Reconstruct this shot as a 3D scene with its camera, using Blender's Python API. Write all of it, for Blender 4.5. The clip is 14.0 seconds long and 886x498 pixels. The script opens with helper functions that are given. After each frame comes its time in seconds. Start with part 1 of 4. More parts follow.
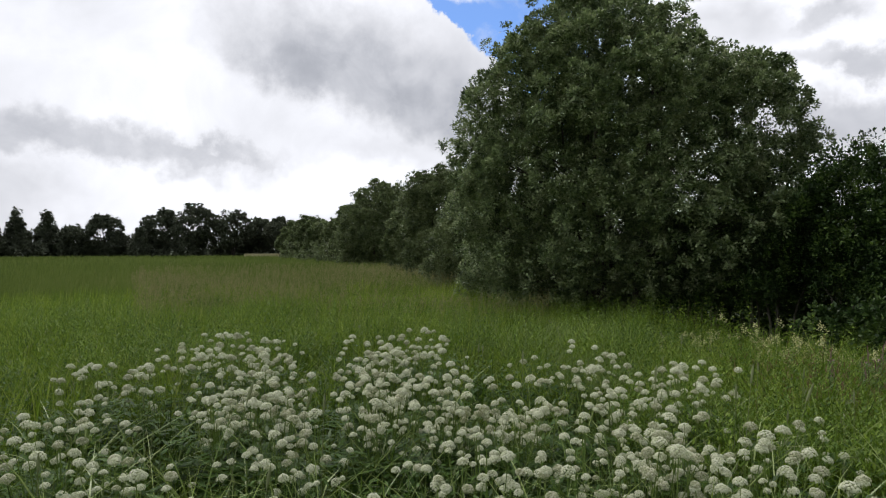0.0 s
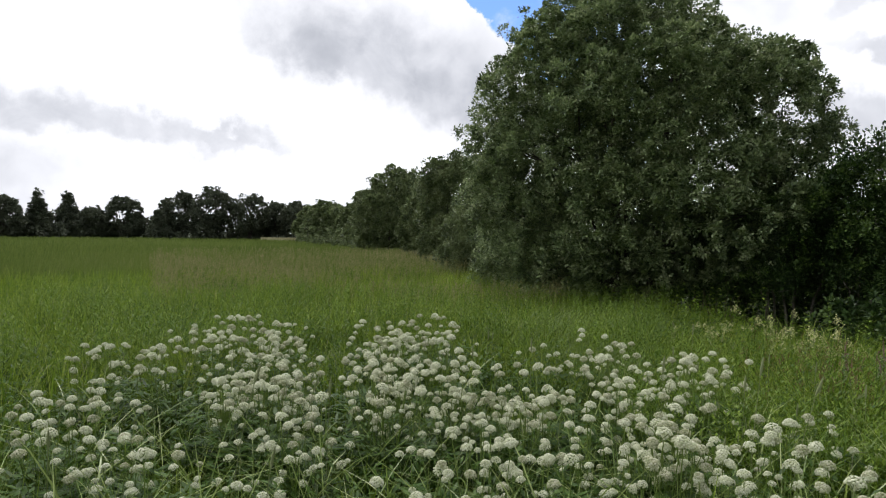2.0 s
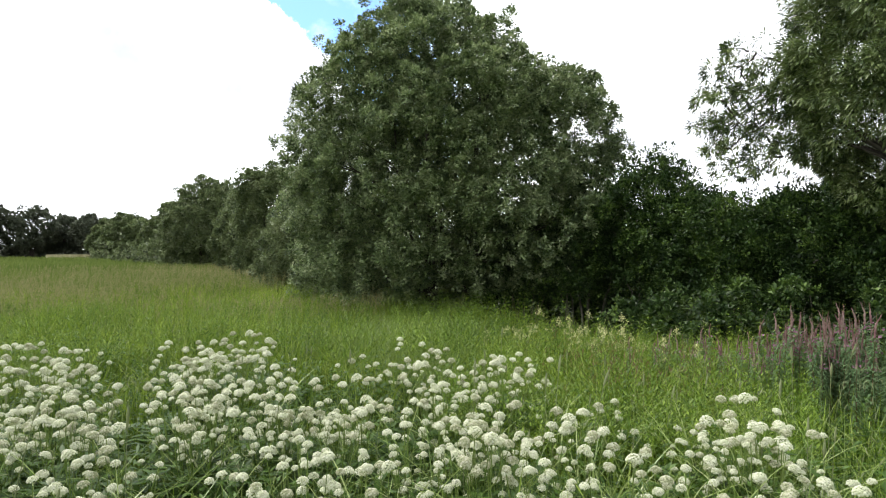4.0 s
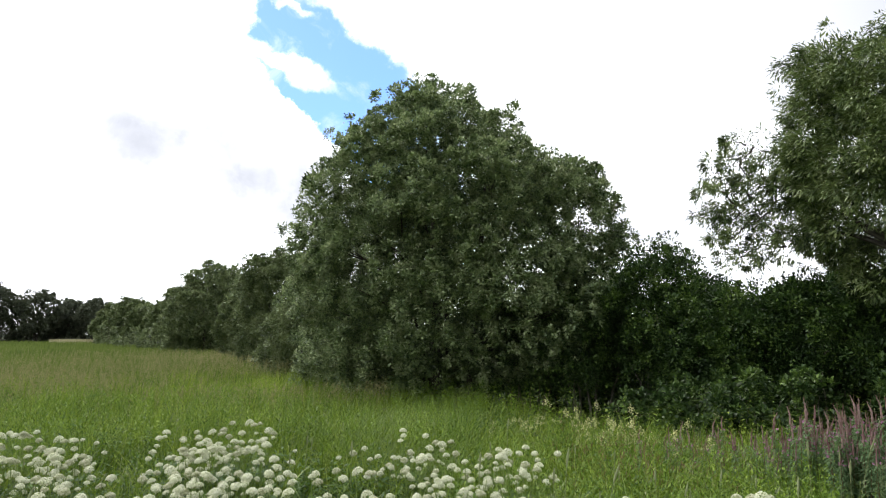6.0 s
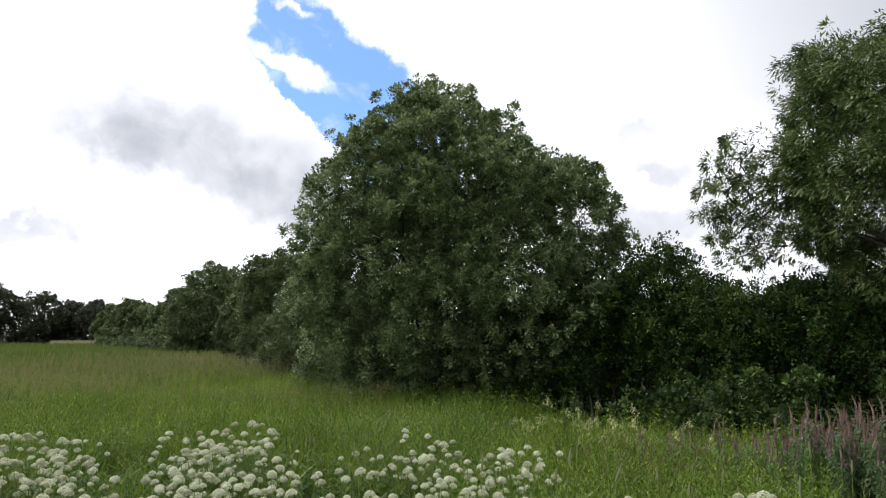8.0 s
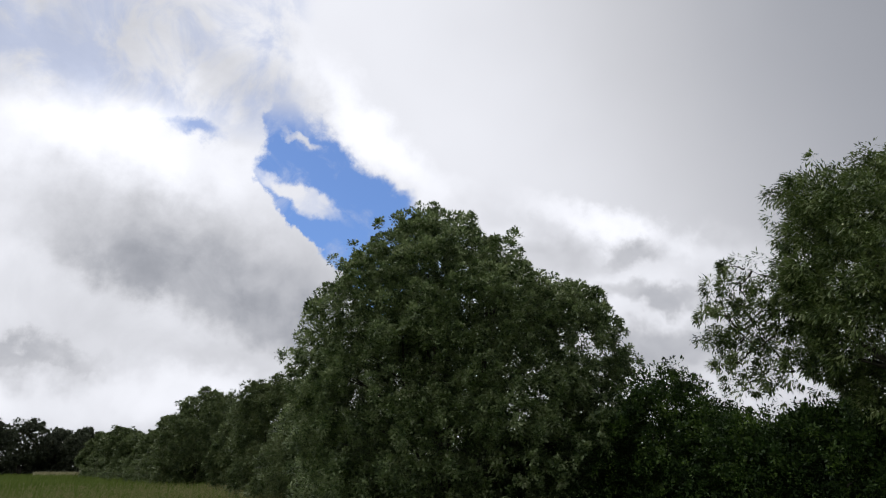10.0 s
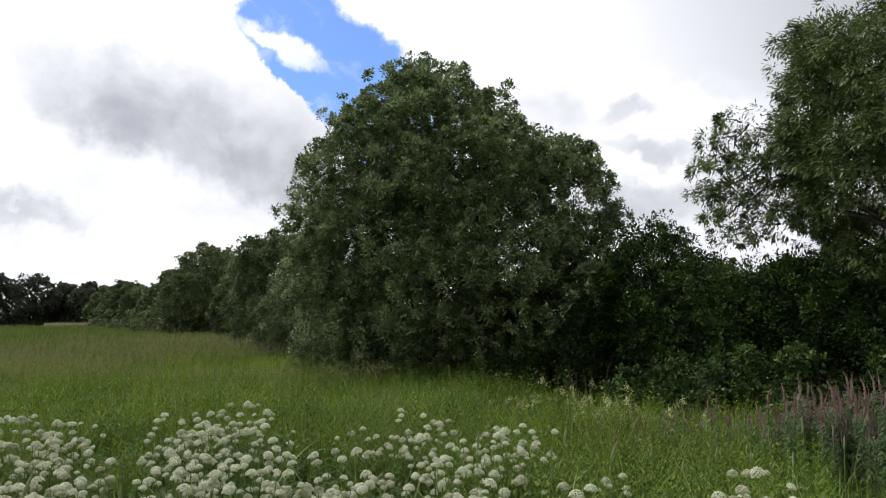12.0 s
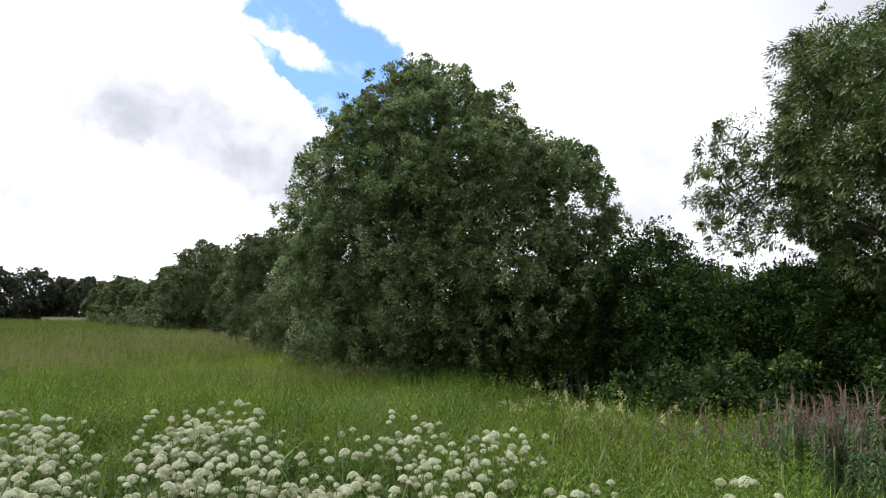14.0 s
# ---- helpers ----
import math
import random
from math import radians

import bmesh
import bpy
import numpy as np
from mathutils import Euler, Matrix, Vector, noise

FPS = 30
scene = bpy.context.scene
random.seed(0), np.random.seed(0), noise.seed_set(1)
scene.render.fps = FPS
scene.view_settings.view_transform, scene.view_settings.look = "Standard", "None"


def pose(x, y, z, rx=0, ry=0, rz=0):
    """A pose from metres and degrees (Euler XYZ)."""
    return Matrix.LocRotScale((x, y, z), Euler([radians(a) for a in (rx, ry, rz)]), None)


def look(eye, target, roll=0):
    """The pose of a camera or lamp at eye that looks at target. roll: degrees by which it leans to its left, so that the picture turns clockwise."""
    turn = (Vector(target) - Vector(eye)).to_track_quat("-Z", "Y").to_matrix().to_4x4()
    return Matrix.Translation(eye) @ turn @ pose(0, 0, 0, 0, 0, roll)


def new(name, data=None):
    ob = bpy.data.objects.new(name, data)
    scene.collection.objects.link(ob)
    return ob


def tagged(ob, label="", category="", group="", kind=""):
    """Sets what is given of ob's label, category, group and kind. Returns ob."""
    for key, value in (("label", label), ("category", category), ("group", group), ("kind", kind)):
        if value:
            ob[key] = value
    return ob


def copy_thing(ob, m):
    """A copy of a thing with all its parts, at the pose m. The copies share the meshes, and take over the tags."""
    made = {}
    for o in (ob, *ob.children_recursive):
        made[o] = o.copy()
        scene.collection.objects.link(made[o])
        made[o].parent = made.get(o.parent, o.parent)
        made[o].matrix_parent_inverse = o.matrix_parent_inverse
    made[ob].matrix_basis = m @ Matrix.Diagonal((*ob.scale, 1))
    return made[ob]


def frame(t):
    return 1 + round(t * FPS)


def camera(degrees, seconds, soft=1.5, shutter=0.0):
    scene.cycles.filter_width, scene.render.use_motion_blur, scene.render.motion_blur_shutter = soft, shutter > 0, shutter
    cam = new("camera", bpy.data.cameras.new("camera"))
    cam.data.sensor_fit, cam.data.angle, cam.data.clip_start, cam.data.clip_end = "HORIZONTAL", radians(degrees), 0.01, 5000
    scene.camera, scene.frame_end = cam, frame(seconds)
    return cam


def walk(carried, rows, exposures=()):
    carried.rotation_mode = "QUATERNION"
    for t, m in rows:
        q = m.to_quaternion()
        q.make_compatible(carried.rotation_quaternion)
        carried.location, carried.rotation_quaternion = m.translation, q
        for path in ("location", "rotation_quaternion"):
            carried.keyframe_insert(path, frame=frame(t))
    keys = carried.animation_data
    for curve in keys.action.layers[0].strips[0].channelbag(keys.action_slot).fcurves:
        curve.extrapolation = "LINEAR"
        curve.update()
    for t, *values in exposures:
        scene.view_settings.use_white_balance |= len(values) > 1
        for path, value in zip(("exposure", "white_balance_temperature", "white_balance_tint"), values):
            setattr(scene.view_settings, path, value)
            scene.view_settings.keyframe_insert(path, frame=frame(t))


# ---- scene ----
cam = camera(69.23, 14.0, soft=1.15)
PATH = [
    (0.0, pose(-0.047, 0.013, 1.585, 90.00, 0.08, -0.05)),
    (0.5, pose(-0.050, 0.014, 1.583, 89.31, -0.21, 0.88)),
    (1.0, pose(-0.046, 0.016, 1.585, 89.33, -0.05, 0.91)),
    (1.5, pose(-0.040, 0.019, 1.587, 89.19, 0.05, 0.91)),
    (2.0, pose(-0.014, 0.019, 1.584, 88.79, -0.79, 1.33)),
    (2.3, pose(0.013, 0.018, 1.581, 88.61, 0.40, -4.12)),
    (2.5, pose(0.017, 0.019, 1.584, 88.45, 0.67, -11.32)),
    (2.7, pose(0.018, 0.009, 1.580, 90.66, 0.48, -14.37)),
    (4.8, pose(0.006, -0.000, 1.580, 89.64, -0.08, -14.72)),
    (5.0, pose(0.004, -0.003, 1.578, 89.88, -0.11, -14.82)),
    (5.2, pose(0.001, -0.006, 1.573, 90.15, -0.20, -14.36)),
    (5.5, pose(0.010, -0.002, 1.590, 95.91, -0.32, -13.66)),
    (6.0, pose(0.011, -0.007, 1.588, 97.70, -0.23, -14.09)),
    (6.5, pose(0.014, -0.004, 1.588, 97.62, -0.21, -14.15)),
    (7.0, pose(0.009, -0.006, 1.591, 98.00, -0.13, -14.20)),
    (7.5, pose(0.006, -0.013, 1.589, 97.83, 0.01, -14.05)),
    (8.0, pose(0.004, -0.015, 1.590, 97.72, -0.05, -14.00)),
    (8.2, pose(0.008, -0.016, 1.589, 99.28, 0.23, -13.89)),
    (8.3, pose(0.013, -0.018, 1.589, 103.94, 0.58, -14.00)),
    (8.5, pose(0.012, -0.018, 1.591, 108.06, 0.11, -13.78)),
    (8.7, pose(0.011, -0.015, 1.591, 108.22, -0.27, -13.90)),
    (10.8, pose(0.006, -0.009, 1.591, 108.99, 0.21, -13.91)),
    (11.0, pose(0.005, -0.008, 1.589, 108.97, 0.32, -13.88)),
    (11.3, pose(0.001, -0.007, 1.586, 108.22, 0.25, -14.12)),
    (11.5, pose(0.000, -0.003, 1.586, 99.24, -0.32, -14.49)),
    (12.0, pose(0.004, 0.008, 1.593, 95.92, 0.34, -14.51)),
    (12.5, pose(0.007, 0.009, 1.594, 95.93, 0.32, -14.40)),
    (13.0, pose(0.010, 0.005, 1.596, 96.55, 0.18, -14.40)),
    (13.5, pose(0.013, 0.006, 1.594, 96.61, 0.04, -14.14)),
    (14.0, pose(0.047, 0.013, 1.593, 96.10, -0.78, -14.65)),
]
EXPOSURES = [(0.0, -0.85), (0.5, -0.52), (1.5, -0.46), (2.0, -0.56), (2.5, -0.5), (2.8, -0.2), (4.6, 0.33), (5.0, 0.42), (5.5, 0.34), (6.0, 0.0), (6.5, -0.2), (7.5, -0.4), (8.2, -0.42), (8.5, -0.5),
             (8.8, -1.0), (10.8, -1.24), (11.3, -1.4), (11.6, -1.6), (12.0, -0.68), (12.5, -0.36), (13.0, -0.25), (14.0, -0.25)]
walk(cam, PATH, EXPOSURES)

# ---- world, sun ----
SUN_AZ, SUN_EL = -15.0, 60.0


def sky_world():
    w = bpy.data.worlds.new("sky")
    w.use_nodes = True
    nt = w.node_tree
    nt.nodes.clear()
    N, L = nt.nodes, nt.links

    def put(sock, v):
        if isinstance(v, (int, float)):
            sock.default_value = v
        elif isinstance(v, tuple):
            sock.default_value = v
        else:
            L.new(v, sock)

    def M(op, a, b=None, c=None, clamp=False):
        n = N.new("ShaderNodeMath")
        n.operation, n.use_clamp = op, clamp
        for s, v in zip(n.inputs, (a, b, c)):
            if v is not None:
                put(s, v)
        return n.outputs[0]

    def step(v, lo, hi, a=0.0, b=1.0):
        n = N.new("ShaderNodeMapRange")
        n.interpolation_type = "SMOOTHSTEP"
        for s, x in zip(n.inputs, (v, lo, hi, a, b)):
            put(s, x)
        return n.outputs[0]

    def mix(f, a, b):
        n = N.new("ShaderNodeMix")
        n.data_type = "FLOAT"
        put(n.inputs[0], f), put(n.inputs[2], a), put(n.inputs[3], b)
        return n.outputs[0]

    def mixc(f, a, b):
        n = N.new("ShaderNodeMix")
        n.data_type = "RGBA"
        put(n.inputs[0], f), put(n.inputs[6], a), put(n.inputs[7], b)
        return n.outputs[2]

    def noise_of(vec, scale, detail=6.0, rough=0.55, warp=0.0):
        n = N.new("ShaderNodeTexNoise")
        L.new(vec, n.inputs["Vector"])
        n.inputs["Scale"].default_value, n.inputs["Detail"].default_value = scale, detail
        n.inputs["Roughness"].default_value, n.inputs["Distortion"].default_value = rough, warp
        return n.outputs

    co = N.new("ShaderNodeTexCoord").outputs["Generated"]
    sep = N.new("ShaderNodeSeparateXYZ")
    L.new(co, sep.inputs[0])
    az0 = M("MULTIPLY", M("ARCTAN2", sep.outputs[0], sep.outputs[1]), 57.2958)
    el0 = M("MULTIPLY", M("ARCSINE", sep.outputs[2]), 57.2958)
    fine = N.new("ShaderNodeSeparateColor")
    L.new(noise_of(co, 5.0, 9.0, 0.6)[1], fine.inputs[0])
    small = N.new("ShaderNodeSeparateColor")
    L.new(noise_of(co, 22.0, 8.0, 0.6)[1], small.inputs[0])
    az = M("ADD", az0, M("MULTIPLY", M("SUBTRACT", fine.outputs[0], 0.5), 12.0))
    el = M("ADD", el0, M("MULTIPLY", M("SUBTRACT", fine.outputs[1], 0.5), 8.0))
    az = M("ADD", az, M("MULTIPLY", M("SUBTRACT", small.outputs[0], 0.5), 4.0))
    el = M("ADD", el, M("MULTIPLY", M("SUBTRACT", small.outputs[1], 0.5), 3.5))

    azg = M("ADD", az0, M("ADD", M("MULTIPLY", M("SUBTRACT", fine.outputs[0], 0.5), 4.0), M("MULTIPLY", M("SUBTRACT", small.outputs[0], 0.5), 5.0)))
    elg = M("ADD", el0, M("ADD", M("MULTIPLY", M("SUBTRACT", fine.outputs[1], 0.5), 3.0), M("MULTIPLY", M("SUBTRACT", small.outputs[1], 0.5), 4.2)))

    def blob(a, e, ra, re, turn=0.0, soft=0.4, crisp=False):
        """A soft-edged oval of cloud or gap round the direction (a, e)."""
        da = M("SUBTRACT", azg if crisp else az, a)
        de = M("SUBTRACT", elg if crisp else el, e)
        c, s = math.cos(radians(turn)), math.sin(radians(turn))
        p = M("DIVIDE", M("ADD", M("MULTIPLY", da, c), M("MULTIPLY", de, s)), ra)
        q = M("DIVIDE", M("SUBTRACT", M("MULTIPLY", de, c), M("MULTIPLY", da, s)), re)
        r = M("SQRT", M("ADD", M("MULTIPLY", p, p), M("MULTIPLY", q, q)))
        return step(r, 1.0 - soft, 1.0 + soft, 1.0, 0.0)

    def most(*v):
        out = v[0]
        for x in v[1:]:
            out = M("MAXIMUM", out, x)
        return out

    billow = noise_of(co, 7.0, 10.0, 0.58, 0.4)[0]
    broad = noise_of(co, 2.2, 4.0, 0.5)[0]
    wisps = noise_of(co, 14.0, 8.0, 0.62, 0.8)[0]

    # luminance of the cloud deck
    lum = mix(step(broad, 0.35, 0.7), 1.55, 2.05)
    lum = M("MULTIPLY", lum, mix(step(billow, 0.3, 0.7), 0.92, 1.08))

    def side(a, e, na, ne, crisp=False):
        """Degrees by which a direction lies beyond the line through (a, e), along the normal (na, ne)."""
        k = math.hypot(na, ne)
        return M("ADD", M("MULTIPLY", M("SUBTRACT", azg if crisp else az, a), na / k), M("MULTIPLY", M("SUBTRACT", elg if crisp else el, e), ne / k))

    def both(*v):
        out = v[0]
        for x in v[1:]:
            out = M("MULTIPLY", out, x)
        return out

    # high grey sheet, darker away from its bright rim
    under = M("SUBTRACT", el, M("SUBTRACT", 24.3, M("MULTIPLY", M("SUBTRACT", az, 13.8), 0.28)))
    sheet = both(step(under, -1.5, 2.5), step(M("ADD", az, M("MULTIPLY", el, 0.75)), 19.0, 30.0))
    shade = step(M("ADD", az0, M("MULTIPLY", el0, 0.35)), 20.0, 72.0, 2.0, 0.8)
    lum = mix(sheet, lum, M("MULTIPLY", shade, mix(step(broad, 0.3, 0.7), 0.95, 1.04)))
    # the big cumulus: a crisp dark base that pales upwards
    base = side(-13.5, 13.4, 4.5, 14.0, True)
    heap = both(step(base, -1.3, 1.6), step(base, 3.0, 10.5, 1.0, 0.0), step(az, -26.0, -11.0), step(az, 6.0, 14.0, 1.0, 0.0))
    grey = most(
        heap,
        M("MULTIPLY", blob(-30.0, 9.0, 13.0, 1.5, -5, 0.6), 0.75),
        M("MULTIPLY", blob(-37.0, 4.5, 9.0, 2.4, 5, 0.7), 0.6),
        M("MULTIPLY", blob(-20.5, 8.6, 5.5, 1.0, -4, 0.5), 0.7),
        M("MULTIPLY", blob(-1.0, 7.6, 8.0, 0.9, -3, 0.7), 0.35),
        M("MULTIPLY", blob(31.5, 17.2, 3.8, 1.5, 8, 0.5), 0.75),
        M("MULTIPLY", blob(24.0, 17.0, 7.0, 1.6, -4, 0.9), 0.45),
        M("MULTIPLY", blob(32.0, 13.2, 5.0, 0.9, -6, 0.6), 0.7),
        M("MULTIPLY", blob(34.0, 9.4, 9.0, 1.6, 0, 0.6), 0.8),
        M("MULTIPLY", blob(-22.0, 32.5, 13.0, 5.0, 20, 0.6), 0.4),
        M("MULTIPLY", blob(-6.0, 33.0, 9.0, 3.0, -25, 0.7), 0.3))
    puff = noise_of(co, 9.0, 10.0, 0.6, 0.6)[0]
    grey = M("MULTIPLY", grey, mix(step(billow, 0.36, 0.66), 1.0, 0.85))
    lum = mix(grey, lum, M("MULTIPLY", mix(step(wisps, 0.3, 0.7), 0.9, 1.05), mix(step(puff, 0.36, 0.64), 0.86, 1.1)))
    # the unseen sky overhead and behind is dimmed, to shade the hedge's near side
    lum = M("MULTIPLY", lum, step(sep.outputs[1], -0.6, 0.45, 0.72, 1.0))
    # brilliant rims
    rim = most(blob(-17.0, 25.5, 9.0, 3.0, 8, 0.9), blob(-10.0, 24.0, 8.0, 2.6, -10, 0.9), blob(9.0, 27.5, 9.0, 2.0, -38, 0.9), blob(-2.0, 5.5, 22.0, 2.2, 0, 0.9), blob(30.0, 19.6, 8.0, 1.2, -18, 0.9))
    lum = M("ADD", lum, M("MULTIPLY", rim, 0.5))
    n = N.new("ShaderNodeCombineColor")
    tint = step(lum, 0.4, 1.5)
    L.new(M("MULTIPLY", lum, mix(tint, 0.92, 0.975)), n.inputs[0])
    L.new(M("MULTIPLY", lum, mix(tint, 0.97, 0.99)), n.inputs[1])
    L.new(M("MULTIPLY", lum, mix(tint, 1.11, 1.06)), n.inputs[2])
    cloud = n.outputs[0]
    # the gap of blue sky, with torn cloud in it
    wedge = both(step(side(1.5, 29.0, -6.0, -9.0, True), -0.9, 0.5), step(side(-3.8, 23.4, 4.0, 4.4, True), -0.25, 0.25), step(side(-3.7, 27.0, 4.0, -0.8, True), -0.5, 0.6), step(az0, 9.5, 20.0, 1.0, 0.0), step(el0, 27.8, 31.5, 1.0, 0.2))
    gap = most(wedge, M("MULTIPLY", blob(-9.7, 27.1, 2.3, 0.75, 4, 0.7, True), 0.75))
    torn = most(M("MULTIPLY", blob(0.1, 22.8, 4.3, 0.95, -18, 0.5, True), mix(step(wisps, 0.4, 0.6), 0.75, 0.96)), M("MULTIPLY", blob(0.3, 27.6, 1.9, 0.45, -18, 0.7, True), 0.85), M("MULTIPLY", step(wisps, 0.5, 0.76), 0.3))
    gap = M("MULTIPLY", gap, M("SUBTRACT", 0.96, torn), clamp=True)
    # thin blue where the deck frays, high and behind
    thin = M("MULTIPLY", step(noise_of(co, 3.1, 7.0, 0.6)[0], 0.60, 0.74), step(el0, 38.0, 60.0))
    veil = both(step(puff, 0.44, 0.62), step(el0, 26.0, 30.0), step(az0, -3.0, 1.0, 1.0, 0.0), step(az0, -60.0, -40.0))
    gap = most(gap, M("MULTIPLY", thin, 0.7), M("MULTIPLY", veil, 0.34))
    sky = N.new("ShaderNodeTexSky")
    sky.sky_type, sky.sun_disc = "NISHITA", False
    sky.sun_elevation, sky.sun_rotation = radians(SUN_EL), radians(SUN_AZ)
    sky.air_density, sky.dust_density = 1.0, 0.4
    blue = N.new("ShaderNodeVectorMath")
    blue.operation = "MULTIPLY"
    L.new(sky.outputs[0], blue.inputs[0])
    blue.inputs[1].default_value = (1.3, 1.8, 2.6)
    tens = N.new("ShaderNodeVectorMath")
    tens.operation = "SCALE"
    L.new(cloud, tens.inputs[0])
    tens.inputs["Scale"].default_value = 10.0
    bg = N.new("ShaderNodeBackground")
    bg.inputs[1].default_value = 0.1
    L.new(mixc(gap, tens.outputs[0], blue.outputs[0]), bg.inputs[0])
    out = N.new("ShaderNodeOutputWorld")
    L.new(bg.outputs[0], out.inputs[0])
    scene.world = w


sky_world()
sun = new("sun", bpy.data.lights.new("sun", "SUN"))
sun.data.energy, sun.data.angle, sun.data.color = 2.1, radians(10), (1.0, 0.96, 0.9)
_d = Vector((math.sin(radians(SUN_AZ)) * math.cos(radians(SUN_EL)), math.cos(radians(SUN_AZ)) * math.cos(radians(SUN_EL)), math.sin(radians(SUN_EL))))
sun.matrix_world = look(_d * 60, (0, 0, 0))


# ---- materials ----
def material(name, stops, rough=0.6, translucent=0.0, island=0.6, scale=6.0, bump=0.0, bump_scale=60.0, spec=0.3, metal=0.0, spread=0.2):
    """stops: colours from dark to light, spread by the piece's own random value and a noise of that scale."""
    m = bpy.data.materials.new(name)
    m.use_nodes = True
    nt = m.node_tree
    N, L = nt.nodes, nt.links
    bsdf = N["Principled BSDF"]
    geo = N.new("ShaderNodeNewGeometry")
    tc = N.new("ShaderNodeTexCoord")
    nz = N.new("ShaderNodeTexNoise")
    nz.inputs["Scale"].default_value, nz.inputs["Detail"].default_value = scale, 5.0
    L.new(tc.outputs["Object"], nz.inputs["Vector"])
    st = N.new("ShaderNodeMapRange")
    st.inputs[1].default_value, st.inputs[2].default_value = 0.5 - spread, 0.5 + spread
    L.new(nz.outputs[0], st.inputs[0])
    mx = N.new("ShaderNodeMix")
    mx.data_type = "FLOAT"
    mx.inputs[0].default_value = island
    L.new(st.outputs[0], mx.inputs[2])
    L.new(geo.outputs["Random Per Island"], mx.inputs[3])
    ramp = N.new("ShaderNodeValToRGB")
    els = ramp.color_ramp.elements
    while len(els) < len(stops):
        els.new(0.5)
    for i, c in enumerate(stops):
        els[i].position, els[i].color = i / max(1, len(stops) - 1), (*c, 1)
    L.new(mx.outputs[0], ramp.inputs[0])
    L.new(ramp.outputs[0], bsdf.inputs["Base Color"])
    bsdf.inputs["Roughness"].default_value, bsdf.inputs["Metallic"].default_value = rough, metal
    bsdf.inputs["Specular IOR Level"].default_value = spec
    if bump:
        b = N.new("ShaderNodeBump")
        b.inputs["Strength"].default_value, b.inputs["Distance"].default_value = bump, 0.01
        n2 = N.new("ShaderNodeTexNoise")
        n2.inputs["Scale"].default_value, n2.inputs["Detail"].default_value = bump_scale, 6.0
        L.new(tc.outputs["Object"], n2.inputs["Vector"])
        L.new(n2.outputs[0], b.inputs["Height"])
        L.new(b.outputs[0], bsdf.inputs["Normal"])
    if translucent:
        tr = N.new("ShaderNodeBsdfTranslucent")
        L.new(ramp.outputs[0], tr.inputs[0])
        mxs = N.new("ShaderNodeMixShader")
        mxs.inputs[0].default_value = translucent
        L.new(bsdf.outputs[0], mxs.inputs[1])
        L.new(tr.outputs[0], mxs.inputs[2])
        L.new(mxs.outputs[0], N["Material Output"].inputs[0])
    return m


# spread 0.15: tuft-sized noise paints lit clumps and shaded gaps into the leaf colours
SALLOW = material("sallow_leaf", [(0.028, 0.046, 0.02), (0.125, 0.18, 0.07), (0.31, 0.385, 0.17), (0.56, 0.61, 0.36)], 0.4, 0.26, 0.42, 4.0, spec=0.5, spread=0.15)
WILLOW = material("willow_leaf", [(0.024, 0.042, 0.016), (0.1, 0.15, 0.046), (0.24, 0.31, 0.105), (0.46, 0.52, 0.25)], 0.4, 0.16, 0.4, 3.2, spec=0.45, spread=0.15)
SHRUB = material("shrub_leaf", [(0.01, 0.022, 0.007), (0.042, 0.082, 0.019), (0.19, 0.29, 0.06)], 0.48, 0.2, 0.4, 3.0, spec=0.28, spread=0.15)
# distance haze is painted in: leaf greens lifted and greyed for the far trees
FAR_HAZE_LEAF = material("distant_leaf_hazed", [(0.07, 0.085, 0.06), (0.135, 0.155, 0.10), (0.19, 0.215, 0.14)], 0.7, 0.2, 0.6, 0.3)
# greyer and paler, with haze along the hedge put into the colour
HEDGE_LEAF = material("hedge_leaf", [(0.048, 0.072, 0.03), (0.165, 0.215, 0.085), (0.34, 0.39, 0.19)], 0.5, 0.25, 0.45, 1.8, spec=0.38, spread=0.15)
BARK = material("bark", [(0.035, 0.03, 0.024), (0.075, 0.065, 0.05), (0.13, 0.12, 0.10)], 0.85, 0, 0.2, 9.0, 0.7, 40.0)
PALE_BARK = material("pale_bark", [(0.09, 0.08, 0.06), (0.17, 0.155, 0.12), (0.24, 0.22, 0.18)], 0.85, 0, 0.3, 9.0, 0.6, 40.0)
GRASS = material("meadow_grass", [(0.018, 0.042, 0.005), (0.062, 0.12, 0.012), (0.155, 0.255, 0.027), (0.31, 0.435, 0.052), (0.55, 0.62, 0.19)], 0.45, 0.27, 0.8, 1.6, spec=0.22)
GRASS_MID = material("rank_grass", [(0.03, 0.065, 0.007), (0.095, 0.165, 0.017), (0.19, 0.29, 0.032), (0.32, 0.42, 0.052), (0.52, 0.56, 0.17)], 0.5, 0.27, 0.5, 0.7, spec=0.18, spread=0.16)
CROP = material("field_grass", [(0.095, 0.145, 0.03), (0.145, 0.205, 0.042), (0.2, 0.26, 0.06), (0.3, 0.32, 0.11)], 0.7, 0.3, 0.5, 0.12, spec=0.15)
STRAW = material("seed_head", [(0.23, 0.22, 0.085), (0.32, 0.305, 0.13), (0.42, 0.39, 0.19)], 0.7, 0.25, 0.7, 0.5, spec=0.15)
STALK = material("pale_stalk", [(0.17, 0.22, 0.08), (0.27, 0.31, 0.14), (0.36, 0.37, 0.2)], 0.55, 0.2, 0.8, 2.0)
RIPE = material("ripe_grass", [(0.36, 0.34, 0.19), (0.48, 0.45, 0.27), (0.58, 0.55, 0.36)], 0.75, 0.25, 0.6, 0.3, spec=0.15)
SORREL = material("sorrel_seed", [(0.16, 0.09, 0.05), (0.24, 0.15, 0.08), (0.32, 0.22, 0.12)], 0.7, 0.2, 0.7, 1.0)
